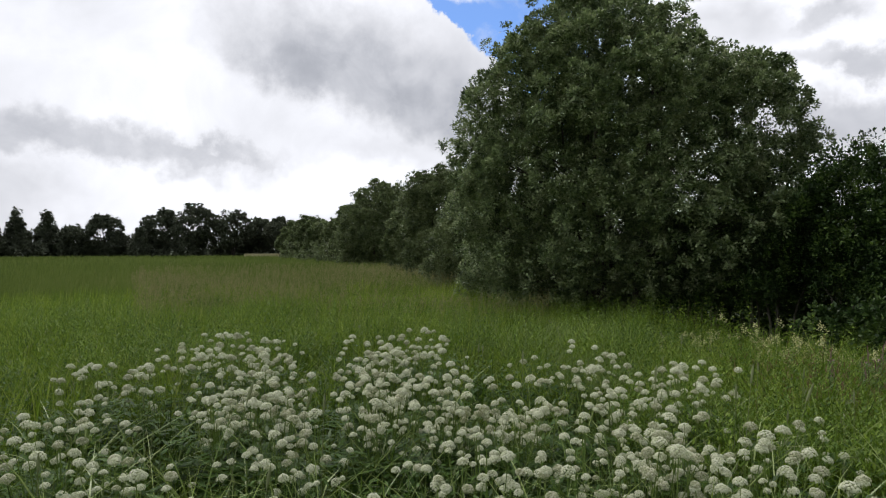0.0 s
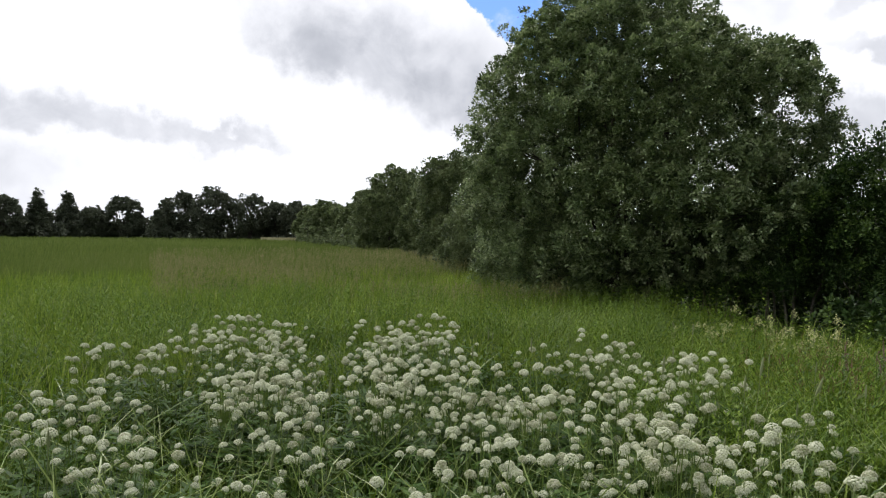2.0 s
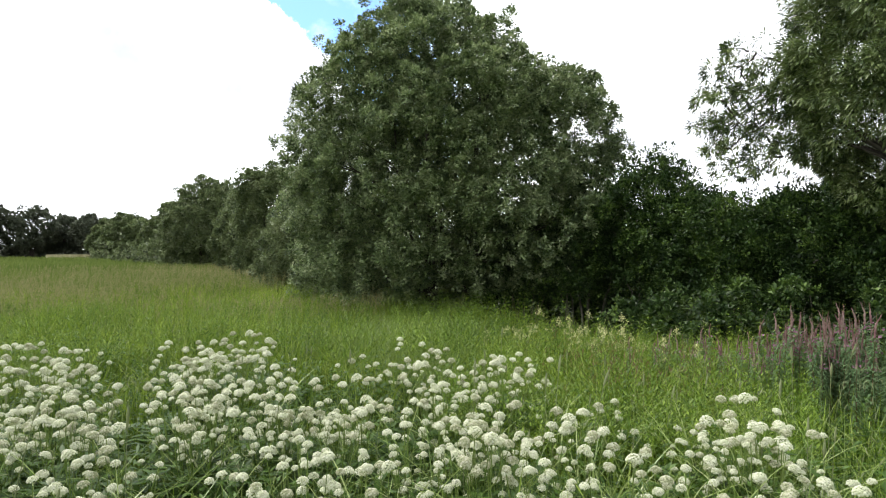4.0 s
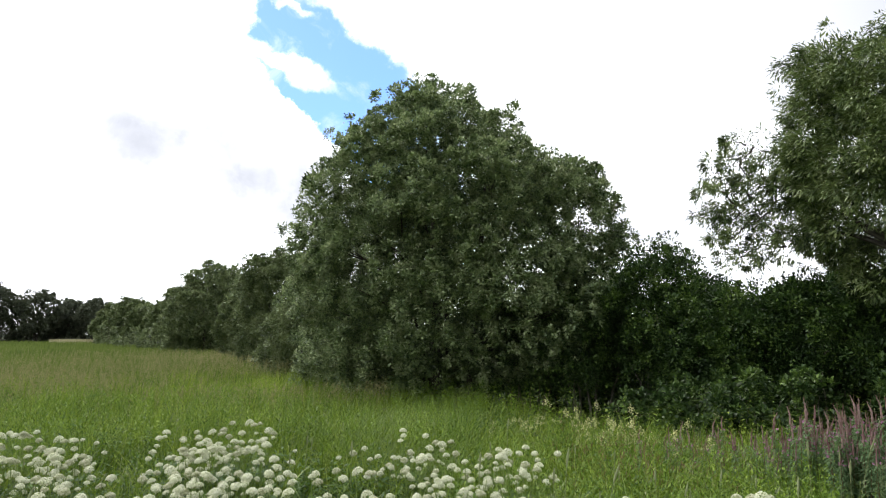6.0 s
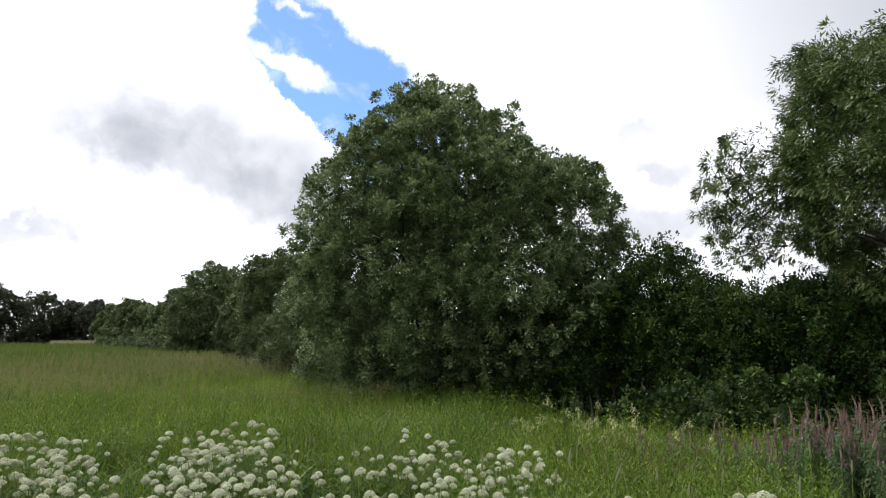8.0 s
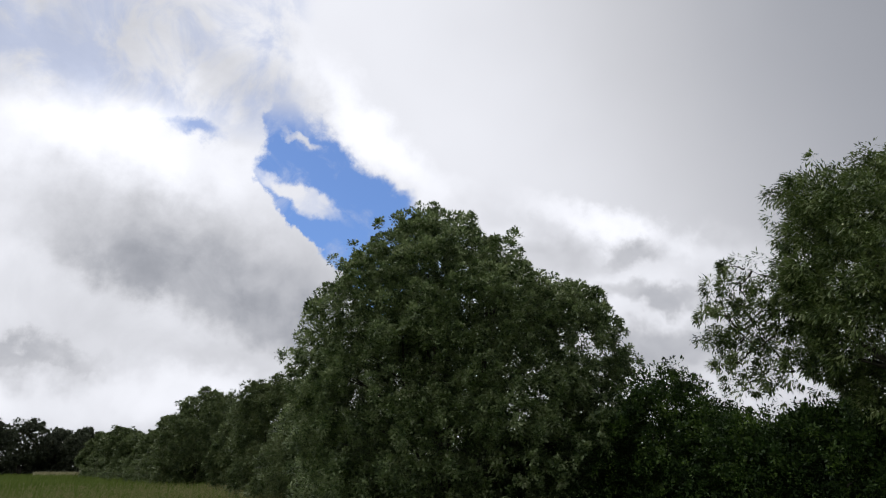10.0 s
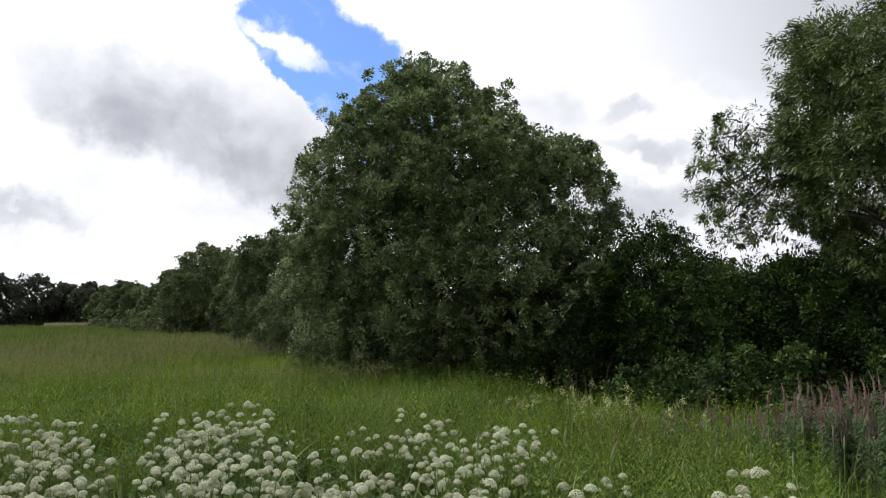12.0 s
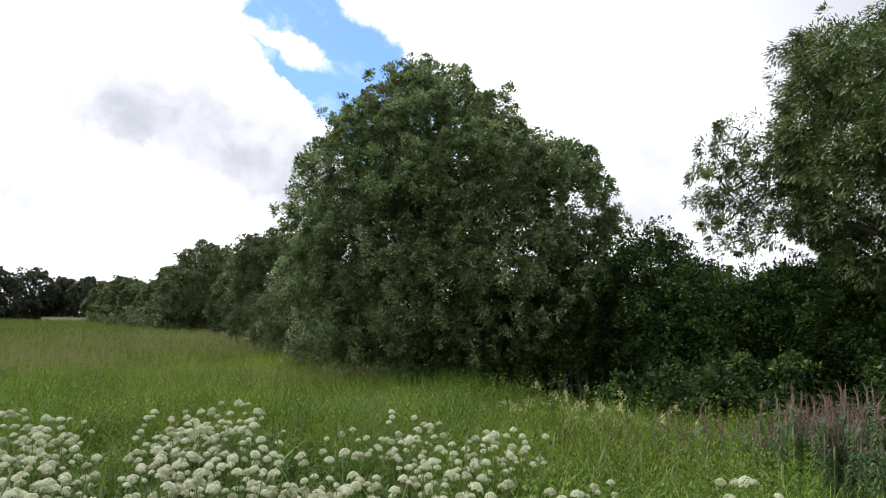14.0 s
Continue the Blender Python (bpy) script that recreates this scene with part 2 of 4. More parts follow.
PALE_GRASS = material("laid_grass", [(0.11, 0.18, 0.045), (0.20, 0.28, 0.08), (0.33, 0.39, 0.15)], 0.4, 0.3, 0.7, 1.5)
BEDSTRAW = material("bedstraw_leaf", [(0.12, 0.18, 0.026), (0.2, 0.26, 0.042), (0.32, 0.36, 0.085)], 0.5, 0.3, 0.7, 1.5, spec=0.2)
COARSE = material("coarse_grass", [(0.16, 0.25, 0.05), (0.28, 0.38, 0.09), (0.45, 0.52, 0.19)], 0.35, 0.22, 0.85, 2.0, spec=0.5)
TUSSOCK = material("tussock_grass", [(0.05, 0.1, 0.01), (0.15, 0.245, 0.022), (0.28, 0.39, 0.042), (0.46, 0.51, 0.13)], 0.48, 0.28, 0.8, 0.5, spec=0.18)
WEED = material("weed_leaf", [(0.036, 0.078, 0.01), (0.14, 0.235, 0.024), (0.33, 0.44, 0.058)], 0.45, 0.28, 0.6, 1.2, spec=0.2)
UMBEL = material("umbel_floret", [(0.5, 0.54, 0.32), (0.66, 0.68, 0.47), (0.8, 0.8, 0.63)], 0.75, 0.15, 0.6, 40.0, spec=0.15)
UMBEL_OLD = material("umbel_floret_faded", [(0.3, 0.34, 0.17), (0.48, 0.49, 0.31), (0.64, 0.62, 0.46)], 0.75, 0.15, 0.75, 40.0, spec=0.15)
STEM = material("green_stem", [(0.10, 0.18, 0.03), (0.17, 0.26, 0.05), (0.24, 0.3, 0.08)], 0.5, 0.1, 0.5, 5.0)
HERB = material("umbel_foliage", [(0.03, 0.066, 0.01), (0.066, 0.132, 0.019), (0.125, 0.22, 0.034)], 0.45, 0.3, 0.7, 3.0, spec=0.2)
FIRE_LEAF = material("fireweed_leaf", [(0.1, 0.175, 0.072), (0.17, 0.265, 0.115), (0.25, 0.35, 0.16)], 0.5, 0.28, 0.7, 2.0, spec=0.2)
FIRE_BUD = material("fireweed_bud", [(0.17, 0.075, 0.08), (0.27, 0.15, 0.14), (0.44, 0.35, 0.28)], 0.6, 0.15, 0.15, 14.0)
FIRE_PETAL = material("fireweed_petal", [(0.34, 0.14, 0.25), (0.44, 0.21, 0.33), (0.52, 0.3, 0.41)], 0.6, 0.3, 0.7, 20.0)
FIRE_STEM = material("fireweed_stem", [(0.16, 0.09, 0.05), (0.2, 0.14, 0.07)], 0.6, 0.05, 0.5, 5.0)
YELLOW = material("yellow_floret", [(0.5, 0.5, 0.2), (0.64, 0.63, 0.3), (0.74, 0.73, 0.44)], 0.65, 0.25, 0.7, 20.0)
SOIL = material("meadow_floor", [(0.022, 0.03, 0.011), (0.04, 0.055, 0.018), (0.065, 0.085, 0.028)], 0.95, 0, 0.0, 0.7, 0.8, 9.0)


# ---- mesh helpers ----
RNG = np.random.default_rng(7)


def mesh_of(name, verts, faces, mats=(), index=None):
    """A mesh from arrays of vertices and of equal-sided faces (or a list of such arrays)."""
    faces = faces if isinstance(faces, list) else [faces]
    me = bpy.data.meshes.new(name)
    verts = np.ascontiguousarray(verts, dtype=np.float32)
    me.vertices.add(len(verts))
    me.vertices.foreach_set("co", verts.ravel())
    loops = np.concatenate([f.ravel() for f in faces]).astype(np.int32)
    sizes = np.concatenate([np.full(len(f), f.shape[1]) for f in faces])
    starts = np.concatenate([[0], np.cumsum(sizes)[:-1]]).astype(np.int32)
    me.loops.add(len(loops))
    me.loops.foreach_set("vertex_index", loops)
    me.polygons.add(len(sizes))
    me.polygons.foreach_set("loop_start", starts)
    for m in mats:
        me.materials.append(m)
    if index is not None:
        me.polygons.foreach_set("material_index", np.asarray(index, dtype=np.int32))
    me.update(calc_edges=True)
    return me


def part(name, me, parent, label=""):
    ob = new(name, me)
    ob.parent = parent
    return tagged(ob, label) if label else ob


def thing(name, label, category, where=(0, 0, 0), turn=0.0, group=""):
    ob = new(name)
    ob.empty_display_size = 0.2
    ob.matrix_world = pose(*where, 0, 0, turn)
    return tagged(ob, label, category, group)


def unit(v):
    return v / np.maximum(np.linalg.norm(v, axis=-1, keepdims=True), 1e-9)


def polar(az, d, z=0.0):
    return (d * math.sin(radians(az)), d * math.cos(radians(az)), z)


def wave(x, y, k=1.0, s=0.0):
    """A smooth patchy field between about -1 and 1."""
    return (np.sin(x * 1.3 * k + 1.7 + s) * np.cos(y * 1.1 * k - 0.6 + s) + 0.6 * np.sin(x * 2.9 * k - y * 2.3 * k + s * 2) + 0.4 * np.cos(x * 5.1 * k + y * 4.3 * k + s)) / 1.7


def rise(x, y):
    """Height of the ground: nearly level, with soft swells and a shallow ditch under the hedge."""
    x, y = np.asarray(x, float), np.asarray(y, float)
    near = np.exp(-(x * x + y * y) / 80.0 ** 2)
    return 0.05 * wave(x, y, 0.35) * near


def tube(pts, radii, sides=5):
    """Verts and quads of a bent, tapering tube."""
    pts = np.asarray(pts, float)
    d = unit(np.gradient(pts, axis=0))
    ref = np.where(np.abs(d[:, 2:3]) > 0.9, np.array([[1.0, 0, 0]]), np.array([[0, 0, 1.0]]))
    a = unit(np.cross(d, ref))
    b = np.cross(d, a)
    th = np.linspace(0, 2 * np.pi, sides, endpoint=False)
    ring = np.cos(th)[None, :, None] * a[:, None] + np.sin(th)[None, :, None] * b[:, None]
    v = (pts[:, None] + ring * np.asarray(radii, float)[:, None, None]).reshape(-1, 3)
    n = len(pts)
    i, j = np.meshgrid(np.arange(n - 1), np.arange(sides), indexing="ij")
    k = (j + 1) % sides
    f = np.stack([i * sides + j, i * sides + k, (i + 1) * sides + k, (i + 1) * sides + j], -1).reshape(-1, 4)
    return v, f


def join(pieces):
    vs, fs, n = [], [], 0
    for v, f in pieces:
        vs.append(v), fs.append(f + n)
        n += len(v)
    return np.concatenate(vs), np.concatenate(fs)


def leaves(at, along, up, length, width, fold=0.25, bend=0.2):
    """Pointed leaves, each four triangles: at (N,3), pointing along, with the upper side towards up."""
    n = len(at)
    along = unit(along)
    side = unit(np.cross(along, up))
    top = np.cross(side, along)
    length, width = np.broadcast_to(length, n)[:, None], np.broadcast_to(width, n)[:, None]
    mid = at + along * length * 0.45
    v = np.stack([at, mid - side * width / 2 + top * width * fold, mid, mid + side * width / 2 + top * width * fold, at + along * length - top * length * bend], 1).reshape(-1, 3)
    o = np.arange(n)[:, None] * 5
    f = np.concatenate([o + np.array([[0, 3, 2]]), o + np.array([[0, 2, 1]]), o + np.array([[2, 3, 4]]), o + np.array([[2, 4, 1]])], 0)
    return v, f


def flat_leaves(at, along, up, length, width, fold=0.2):
    """The same with two triangles, for what stands farther off."""
    n = len(at)
    along = unit(along)
    side = unit(np.cross(along, up))
    top = np.cross(side, along)
    length, width = np.broadcast_to(length, n)[:, None], np.broadcast_to(width, n)[:, None]
    mid = at + along * length * 0.5 + top * width * fold
    v = np.stack([at, mid - side * width / 2, at + along * length, mid + side * width / 2], 1).reshape(-1, 3)
    o = np.arange(n)[:, None] * 4
    return v, np.concatenate([o + np.array([[0, 3, 2]]), o + np.array([[0, 2, 1]])], 0)


def blades(x, y, length, width, lean, toward, segs=3, z0=None):
    """Arching grass blades rooted at x, y."""
    n = len(x)
    z = rise(x, y) if z0 is None else z0
    hx, hy = np.cos(toward), np.sin(toward)
    turn = RNG.uniform(0, np.pi, n)
    wx, wy = np.cos(turn), np.sin(turn)
    rows, width = [], np.broadcast_to(width, n)
    for k in range(segs):
        s = k / segs
        out, upw = lean * s ** 1.8 * length, length * (s - 0.28 * np.minimum(lean, 1.2) * s ** 3)
        w = width / 2 * (1 - 0.75 * s ** 1.5)
        cx, cy, cz = x + hx * out, y + hy * out, z + upw
        rows += [np.stack([cx - wx * w, cy - wy * w, cz], 1), np.stack([cx + wx * w, cy + wy * w, cz], 1)]
    out, upw = lean * length, length * (1 - 0.28 * np.minimum(lean, 1.2))
    rows.append(np.stack([x + hx * out, y + hy * out, z + upw], 1))
    m = 2 * segs + 1
    v = np.stack(rows, 1).reshape(-1, 3)
    o = np.arange(n)[:, None] * m
    tri = []
    for k in range(segs - 1):
        a = 2 * k
        tri += [o + np.array([[a, a + 1, a + 3]]), o + np.array([[a, a + 3, a + 2]])]
    a = 2 * (segs - 1)
    tri.append(o + np.array([[a, a + 1, a + 2]]))
    return v, np.concatenate(tri, 0)


def sector(n, d0, d1, az0, az1, even=True):
    """Random places between two distances and two directions."""
    u = RNG.uniform(0, 1, n)
    d = np.sqrt(d0 ** 2 + u * (d1 ** 2 - d0 ** 2)) if even else d0 * (d1 / d0) ** u
    a = np.radians(RNG.uniform(az0, az1, n))
    return d * np.sin(a), d * np.cos(a)


def hedge_edge(y):
    """How far right the open meadow reaches at that y."""
    return np.interp(y, [-30, 2, 5, 7, 9, 14, 19, 22, 48, 85, 110], [30, 11, 6.5, 3.6, 2.9, 2.4, 1.6, 0.4, -7.0, -16, -22])


# ---- ground ----
def ground():
    rad = np.concatenate([[0.0], np.geomspace(0.5, 3500, 70)])
    th = np.linspace(0, 2 * np.pi, 96, endpoint=False)
    r, t = np.meshgrid(rad, th, indexing="ij")
    x, y = r * np.sin(t), r * np.cos(t)
    v = np.stack([x, y, rise(x, y)], -1).reshape(-1, 3)
    i, j = np.meshgrid(np.arange(len(rad) - 1), np.arange(96), indexing="ij")
    k = (j + 1) % 96
    f = np.stack([i * 96 + j, (i + 1) * 96 + j, (i + 1) * 96 + k, i * 96 + k], -1).reshape(-1, 4)
    ob = new("ground", mesh_of("ground", v, f[:, ::-1], [SOIL]))
    for p in ob.data.polygons:
        p.use_smooth = True
    tagged(ob, "dark earthy meadow floor under long grass", "ground", kind="structure")


ground()


# ---- trees ----
def bough_places(n, height, radius, profile, rough, outer, rb, rng, squash, low):
    """Centres and sizes of leafy boughs in a crown of that outline: profile gives radius (of 1) by height (of 1)."""
    zs, rs = np.array(profile).T
    grid = np.linspace(low, 1, 200)
    wgt = np.interp(grid, zs, rs) + 0.05
    z = rng.choice(grid, n, p=wgt / wgt.sum()) + rng.uniform(-0.006, 0.006, n)
    size = rb * rng.uniform(0.65, 1.3, n)
    th = np.arange(n) * 2.39996 + rng.uniform(-0.5, 0.5, n)
    lump = 1 + rough * (0.6 * np.sin(3 * th + 9 * z + rng.uniform(0, 6)) + 0.5 * np.sin(5 * th - 17 * z + rng.uniform(0, 6)) + 0.35 * np.sin(9 * th + 31 * z))
    full = np.interp(z, zs, rs) * lump * radius
    rho = np.maximum(full - size * 0.75, 0.02) * rng.uniform(0, 1, n) ** outer
    zz = np.minimum(z * height, height - size * 0.6)
    return np.stack([rho * np.cos(th), rho * np.sin(th) * squash, zz], 1), size


def lobe_places(n, lobes, rb, rng, rough, low):
    """Boughs on the outside of a crown made of ellipsoids (x, y, z, rx, ry, rz), x across and y away."""
    lb = np.array(lobes, float)
    c, r = lb[:, :3], lb[:, 3:]
    area = r[:, 0] * r[:, 1] + r[:, 1] * r[:, 2] + r[:, 0] * r[:, 2]
    k = rng.choice(len(lb), n * 4, p=area / area.sum())
    d = unit(rng.normal(0, 1, (n * 4, 3)))
    size = rb * rng.uniform(0.6, 1.3, n * 4)
    lump = 1 + rough * (np.sin(4.1 * d[:, 0] + 3 * d[:, 2] + k) + 0.7 * np.sin(9.3 * d[:, 2] - 7 * d[:, 0] + 2 * k))
    depth = rng.uniform(0.0, 1.0, n * 4) ** 2 * 0.35
    reach = np.maximum(r[k] - size[:, None] * 0.75, r[k] * 0.3)
    pts = c[k] + d * reach * (lump * (1 - depth))[:, None]
    far = np.linalg.norm((pts[:, None] - c[None]) / r[None], axis=2)
    far[np.arange(n * 4), k] = 9
    ok = (far.min(1) > 0.72) & (pts[:, 2] > low)
    return pts[ok][:n], size[ok][:n]


def foliage(pts, size, axis_z, tufts, per, leaf, droop, rng, wind=(0, 0, 0), tight=0.36, shoots=0.12):
    """Tufts of leaves on the outer and upper side of each bough, with a few shoots standing out."""
    n = len(pts)
    away = unit(pts - np.array([0, 0, axis_z])) * np.array([1, 1, 0.6]) + np.array([0, 0, 0.35])
    d = unit(rng.normal(0, 1, (n, tufts, 3)) + away[:, None] * 0.8)
    r = rng.uniform(0.35, 1.0, (n, tufts, 1)) ** 0.6
    r = np.where(rng.uniform(0, 1, (n, tufts, 1)) < shoots, r * 1.4, r)
    at = pts[:, None] + d * r * size[:, None, None] * np.array([1, 1, 0.85])
    at[..., 2] -= droop * 0.35 * size[:, None]
    face = unit(d + away[:, None] * 0.5 + np.array([0, 0, 0.5 - droop * 1.4]) + np.array(wind))
    rt = (tight * size[:, None] * rng.uniform(0.7, 1.25, (n, tufts)))[..., None, None]
    e = unit(rng.normal(0, 0.75, (n, tufts, per, 3)) + face[:, :, None] * 0.7)
    q = rng.uniform(0.05, 1.0, (n, tufts, per, 1)) ** 0.7
    away_leaf = (at[:, :, None] + e * q * rt).reshape(-1, 3)
    m = len(away_leaf)
    e = e.reshape(-1, 3)
    along = e + rng.normal(0, 0.35, (m, 3)) + np.array([0, 0, -droop * 1.1]) + np.array(wind)
    up = np.array([0, 0, 1.0]) + e * 0.4 + rng.normal(0, 0.35, (m, 3))
    ln = leaf[0] * rng.uniform(0.6, 1.25, m)
    return flat_leaves(away_leaf, along, up, ln, leaf[1] * rng.uniform(0.7, 1.2, m))


def limb(b, t, r0, rng, sides=5, seg=6, wiggle=0.12, thin=0.88):
    s = np.linspace(0, 1, seg)[:, None]
    bend = np.array([b[0] + (t[0] - b[0]) * 0.35, b[1] + (t[1] - b[1]) * 0.35, b[2] + (t[2] - b[2]) * 0.6])
    p = (1 - s) ** 2 * b + 2 * s * (1 - s) * bend + s ** 2 * t
    p[1:-1] += rng.normal(0, wiggle, (seg - 2, 3)) * np.linalg.norm(t - b) * 0.12
    return tube(p, r0 * rng.uniform(0.75, 1.15) * (1 - thin * s[:, 0]), sides), p


def tree(name, label, category, where, turn, height, radius, profile, boughs, rb, per, leaf, mat, bark, stems=5, stem_r=0.09, limbs=14,
         rough=0.12, outer=0.3, droop=0.0, wind=(0, 0, 0), seed=1, squash=1.0, low=0.04, extra=None, group="", shoots=0.12, stool=0.05, fill=0, tight=0.36, lobes=None):
    rng = np.random.default_rng(seed)
    ob = thing(name, label, category, where, turn, group)
    if lobes is not None:
        pts, size = lobe_places(boughs, lobes, rb, rng, rough, low * height)
    else:
        pts, size = bough_places(boughs, height, radius, profile, rough, outer, rb, rng, squash, low)
    if fill:
        if lobes is not None:
            d = unit(rng.normal(0, 1, (fill, 3))) * rng.uniform(0, 0.82, (fill, 1)) ** 0.5
            inner = np.array(lobes[0][:3]) + d * np.array(lobes[0][3:]) * 0.85
            inner[:, 2] = np.maximum(inner[:, 2], (low + 0.06) * height)
        else:
            a, q = rng.uniform(0, 2 * np.pi, fill), rng.uniform(0, 1, fill) ** 0.5 * 0.55 * radius
            inner = np.stack([q * np.cos(a), q * np.sin(a) * squash, rng.uniform(low + 0.06, 0.84, fill) * height], 1)
        pts, size = np.concatenate([pts, inner]), np.concatenate([size, rb * rng.uniform(1.0, 1.5, fill)])
    boughs = len(pts)
    v, f = foliage(pts, size, height * 0.4, per[0], per[1], leaf, droop, rng, wind, tight, shoots)
    if extra is not None:
        more, big = extra(rng)
        v, f = join([(v, f), foliage(more, big, height * 0.4, 7, 42, leaf, droop, rng, wind, 0.5, 0.2)])
        pts, size = np.concatenate([pts, more]), np.concatenate([size, big])
    part("crown", mesh_of(name + "_crown", v, f, [mat]), ob)
    spots = []
    for k in range(stems):
        a = 2 * np.pi * k / max(stems, 1) + rng.uniform(-0.4, 0.4)
        b = np.array([math.cos(a) * radius * stool, math.sin(a) * radius * stool, -0.15])
        t = np.array([math.cos(a) * radius * rng.uniform(0.2, 0.6), math.sin(a) * radius * rng.uniform(0.2, 0.6), height * rng.uniform(0.6, 0.88)])
        if stems == 1:
            b[:2], t = 0, np.array([rng.normal(0, 0.06) * radius, rng.normal(0, 0.06) * radius, height * 0.86])
        (v, f), p = limb(b, t, stem_r, rng, 7, 9, 0.1)
        part("trunk", mesh_of(name + "_trunk", v, f, [bark]), ob)
        spots.append(p[2:])
    spots = np.concatenate(spots)
    pick = np.unique(np.concatenate([rng.choice(boughs, min(limbs, boughs), replace=False), np.arange(boughs, len(pts))]))
    lobe = []
    for i in pick:
        if i >= boughs and lobe:
            near = np.concatenate(lobe)
            b = near[np.argmin(np.linalg.norm(near - pts[i], axis=1))]
            (v, f), p = limb(b, pts[i], stem_r * 0.16, rng, 4, 6, 0.3)
            part("limb", mesh_of(name + "_limb", v, f, [bark]), ob)
            lobe.append(p[2:])
            continue
        gap = np.linalg.norm(spots[:, :2] - pts[i, :2], axis=1)
        b = spots[np.argmin(np.abs(spots[:, 2] - (pts[i, 2] - 0.7 * gap)) + 0.5 * gap)]
        (v, f), p = limb(b, pts[i], stem_r * 0.42, rng, 4, 6, 0.16)
        if i >= boughs:
            lobe.append(p[2:])
        part("limb", mesh_of(name + "_limb", v, f, [bark]), ob)
    return ob


# ---- near hedge ----
tree("sallow_tree", "broad round grey-green sallow with many stems at the meadow's edge", "tree", polar(15.1, 12.3), -15.1, 6.5, 2.9, None,
     600, 0.42, (7, 80), (0.062, 0.038), SALLOW, BARK, stems=11, stem_r=0.07, limbs=60, rough=0.03, seed=14, low=0.06, fill=230, stool=0.18, tight=0.29, shoots=0.24,
     lobes=[(-0.3, 0.0, 3.3, 2.75, 2.5, 3.15), (2.0, 0.0, 3.7, 1.2, 1.6, 1.4), (2.68, 0.1, 3.35, 0.6, 0.8, 0.72), (-2.05, 0.3, 2.65, 1.1, 1.4, 1.55),
            (0.9, -1.0, 2.2, 2.1, 1.4, 1.4), (-1.0, -0.3, 1.5, 1.5, 1.1, 1.25), (-0.2, 0.1, 5.45, 1.3, 1.3, 1.05)])
tree("sallow_bush", "leafy green sallow bush beside the big tree", "bush", polar(7.6, 15.0), -7.6, 2.7, 1.4, None,
     170, 0.34, (8, 30), (0.07, 0.044), SALLOW, BARK, stems=5, stem_r=0.04, limbs=10, rough=0.06, seed=16, fill=40, low=0.02,
     lobes=[(0, 0, 1.4, 1.3, 1.1, 1.5), (-0.7, -0.1, 1.0, 0.9, 0.8, 1.1), (0.8, 0, 1.5, 1.0, 0.9, 1.2)])
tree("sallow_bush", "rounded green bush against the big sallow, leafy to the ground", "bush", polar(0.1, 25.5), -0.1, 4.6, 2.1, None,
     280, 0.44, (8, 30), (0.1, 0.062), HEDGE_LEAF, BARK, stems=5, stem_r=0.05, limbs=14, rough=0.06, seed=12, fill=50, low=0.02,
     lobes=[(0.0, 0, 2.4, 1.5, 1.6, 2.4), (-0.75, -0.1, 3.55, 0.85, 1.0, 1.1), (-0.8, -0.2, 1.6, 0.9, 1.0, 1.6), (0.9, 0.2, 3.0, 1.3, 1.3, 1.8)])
tree("sallow_bush", "low leafy sallow bush at the foot of the hedge", "bush", polar(2.7, 19.5), -2.7, 3.0, 1.6, None,
     170, 0.36, (8, 30), (0.08, 0.05), HEDGE_LEAF, BARK, stems=5, stem_r=0.04, limbs=10, rough=0.06, seed=13, fill=40, low=0.02,
     lobes=[(0, 0, 1.5, 1.4, 1.2, 1.6), (0.8, -0.2, 1.0, 1.1, 0.9, 1.1), (-0.7, 0, 0.9, 0.9, 0.9, 1.0)])


def willow_side_lobe(rng):
    """Drooping clumps held out beside the crown on one thin bough, with sky between them."""
    n = 42
    a, q = np.arange(n) * 2.39996, np.sqrt((np.arange(n) + 0.5) / n)
    at = np.stack([-2.12 + 0.74 * q * np.cos(a) - 0.12 * q * np.sin(a), rng.uniform(-0.45, 0.45, n), 3.6 + 0.98 * q * np.sin(a)], 1)
    return at[np.argsort(-at[:, 0])], rng.uniform(0.12, 0.27, n)


tree("willow_tree", "tall willow with drooping wind-blown narrow leaves and thin side bough", "tree", polar(51.8, 10.6), -51.8, 6.0, 1.9, None,
     330, 0.42, (8, 62), (0.085, 0.024), WILLOW, BARK, stems=3, stem_r=0.12, limbs=36, rough=0.05, droop=0.5, wind=(-0.35, 0, 0), seed=21, low=0.2, extra=willow_side_lobe, shoots=0.14, fill=90, tight=0.34,
     lobes=[(0.25, 0, 3.9, 2.0, 1.8, 2.1), (-0.75, 0, 5.15, 1.0, 1.1, 0.95), (0.3, 0, 4.85, 1.2, 1.2, 0.98), (-0.8, -0.1, 3.7, 0.95, 1.0, 1.2), (1.5, 0.2, 4.0, 1.2, 1.2, 1.3), (0.0, 0.7, 2.7, 1.4, 1.2, 1.0)])
SHRUB_PROFILE = [(0, 0.8), (0.2, 1.0), (0.5, 1.0), (0.75, 0.82), (0.9, 0.55), (1.0, 0.15)]
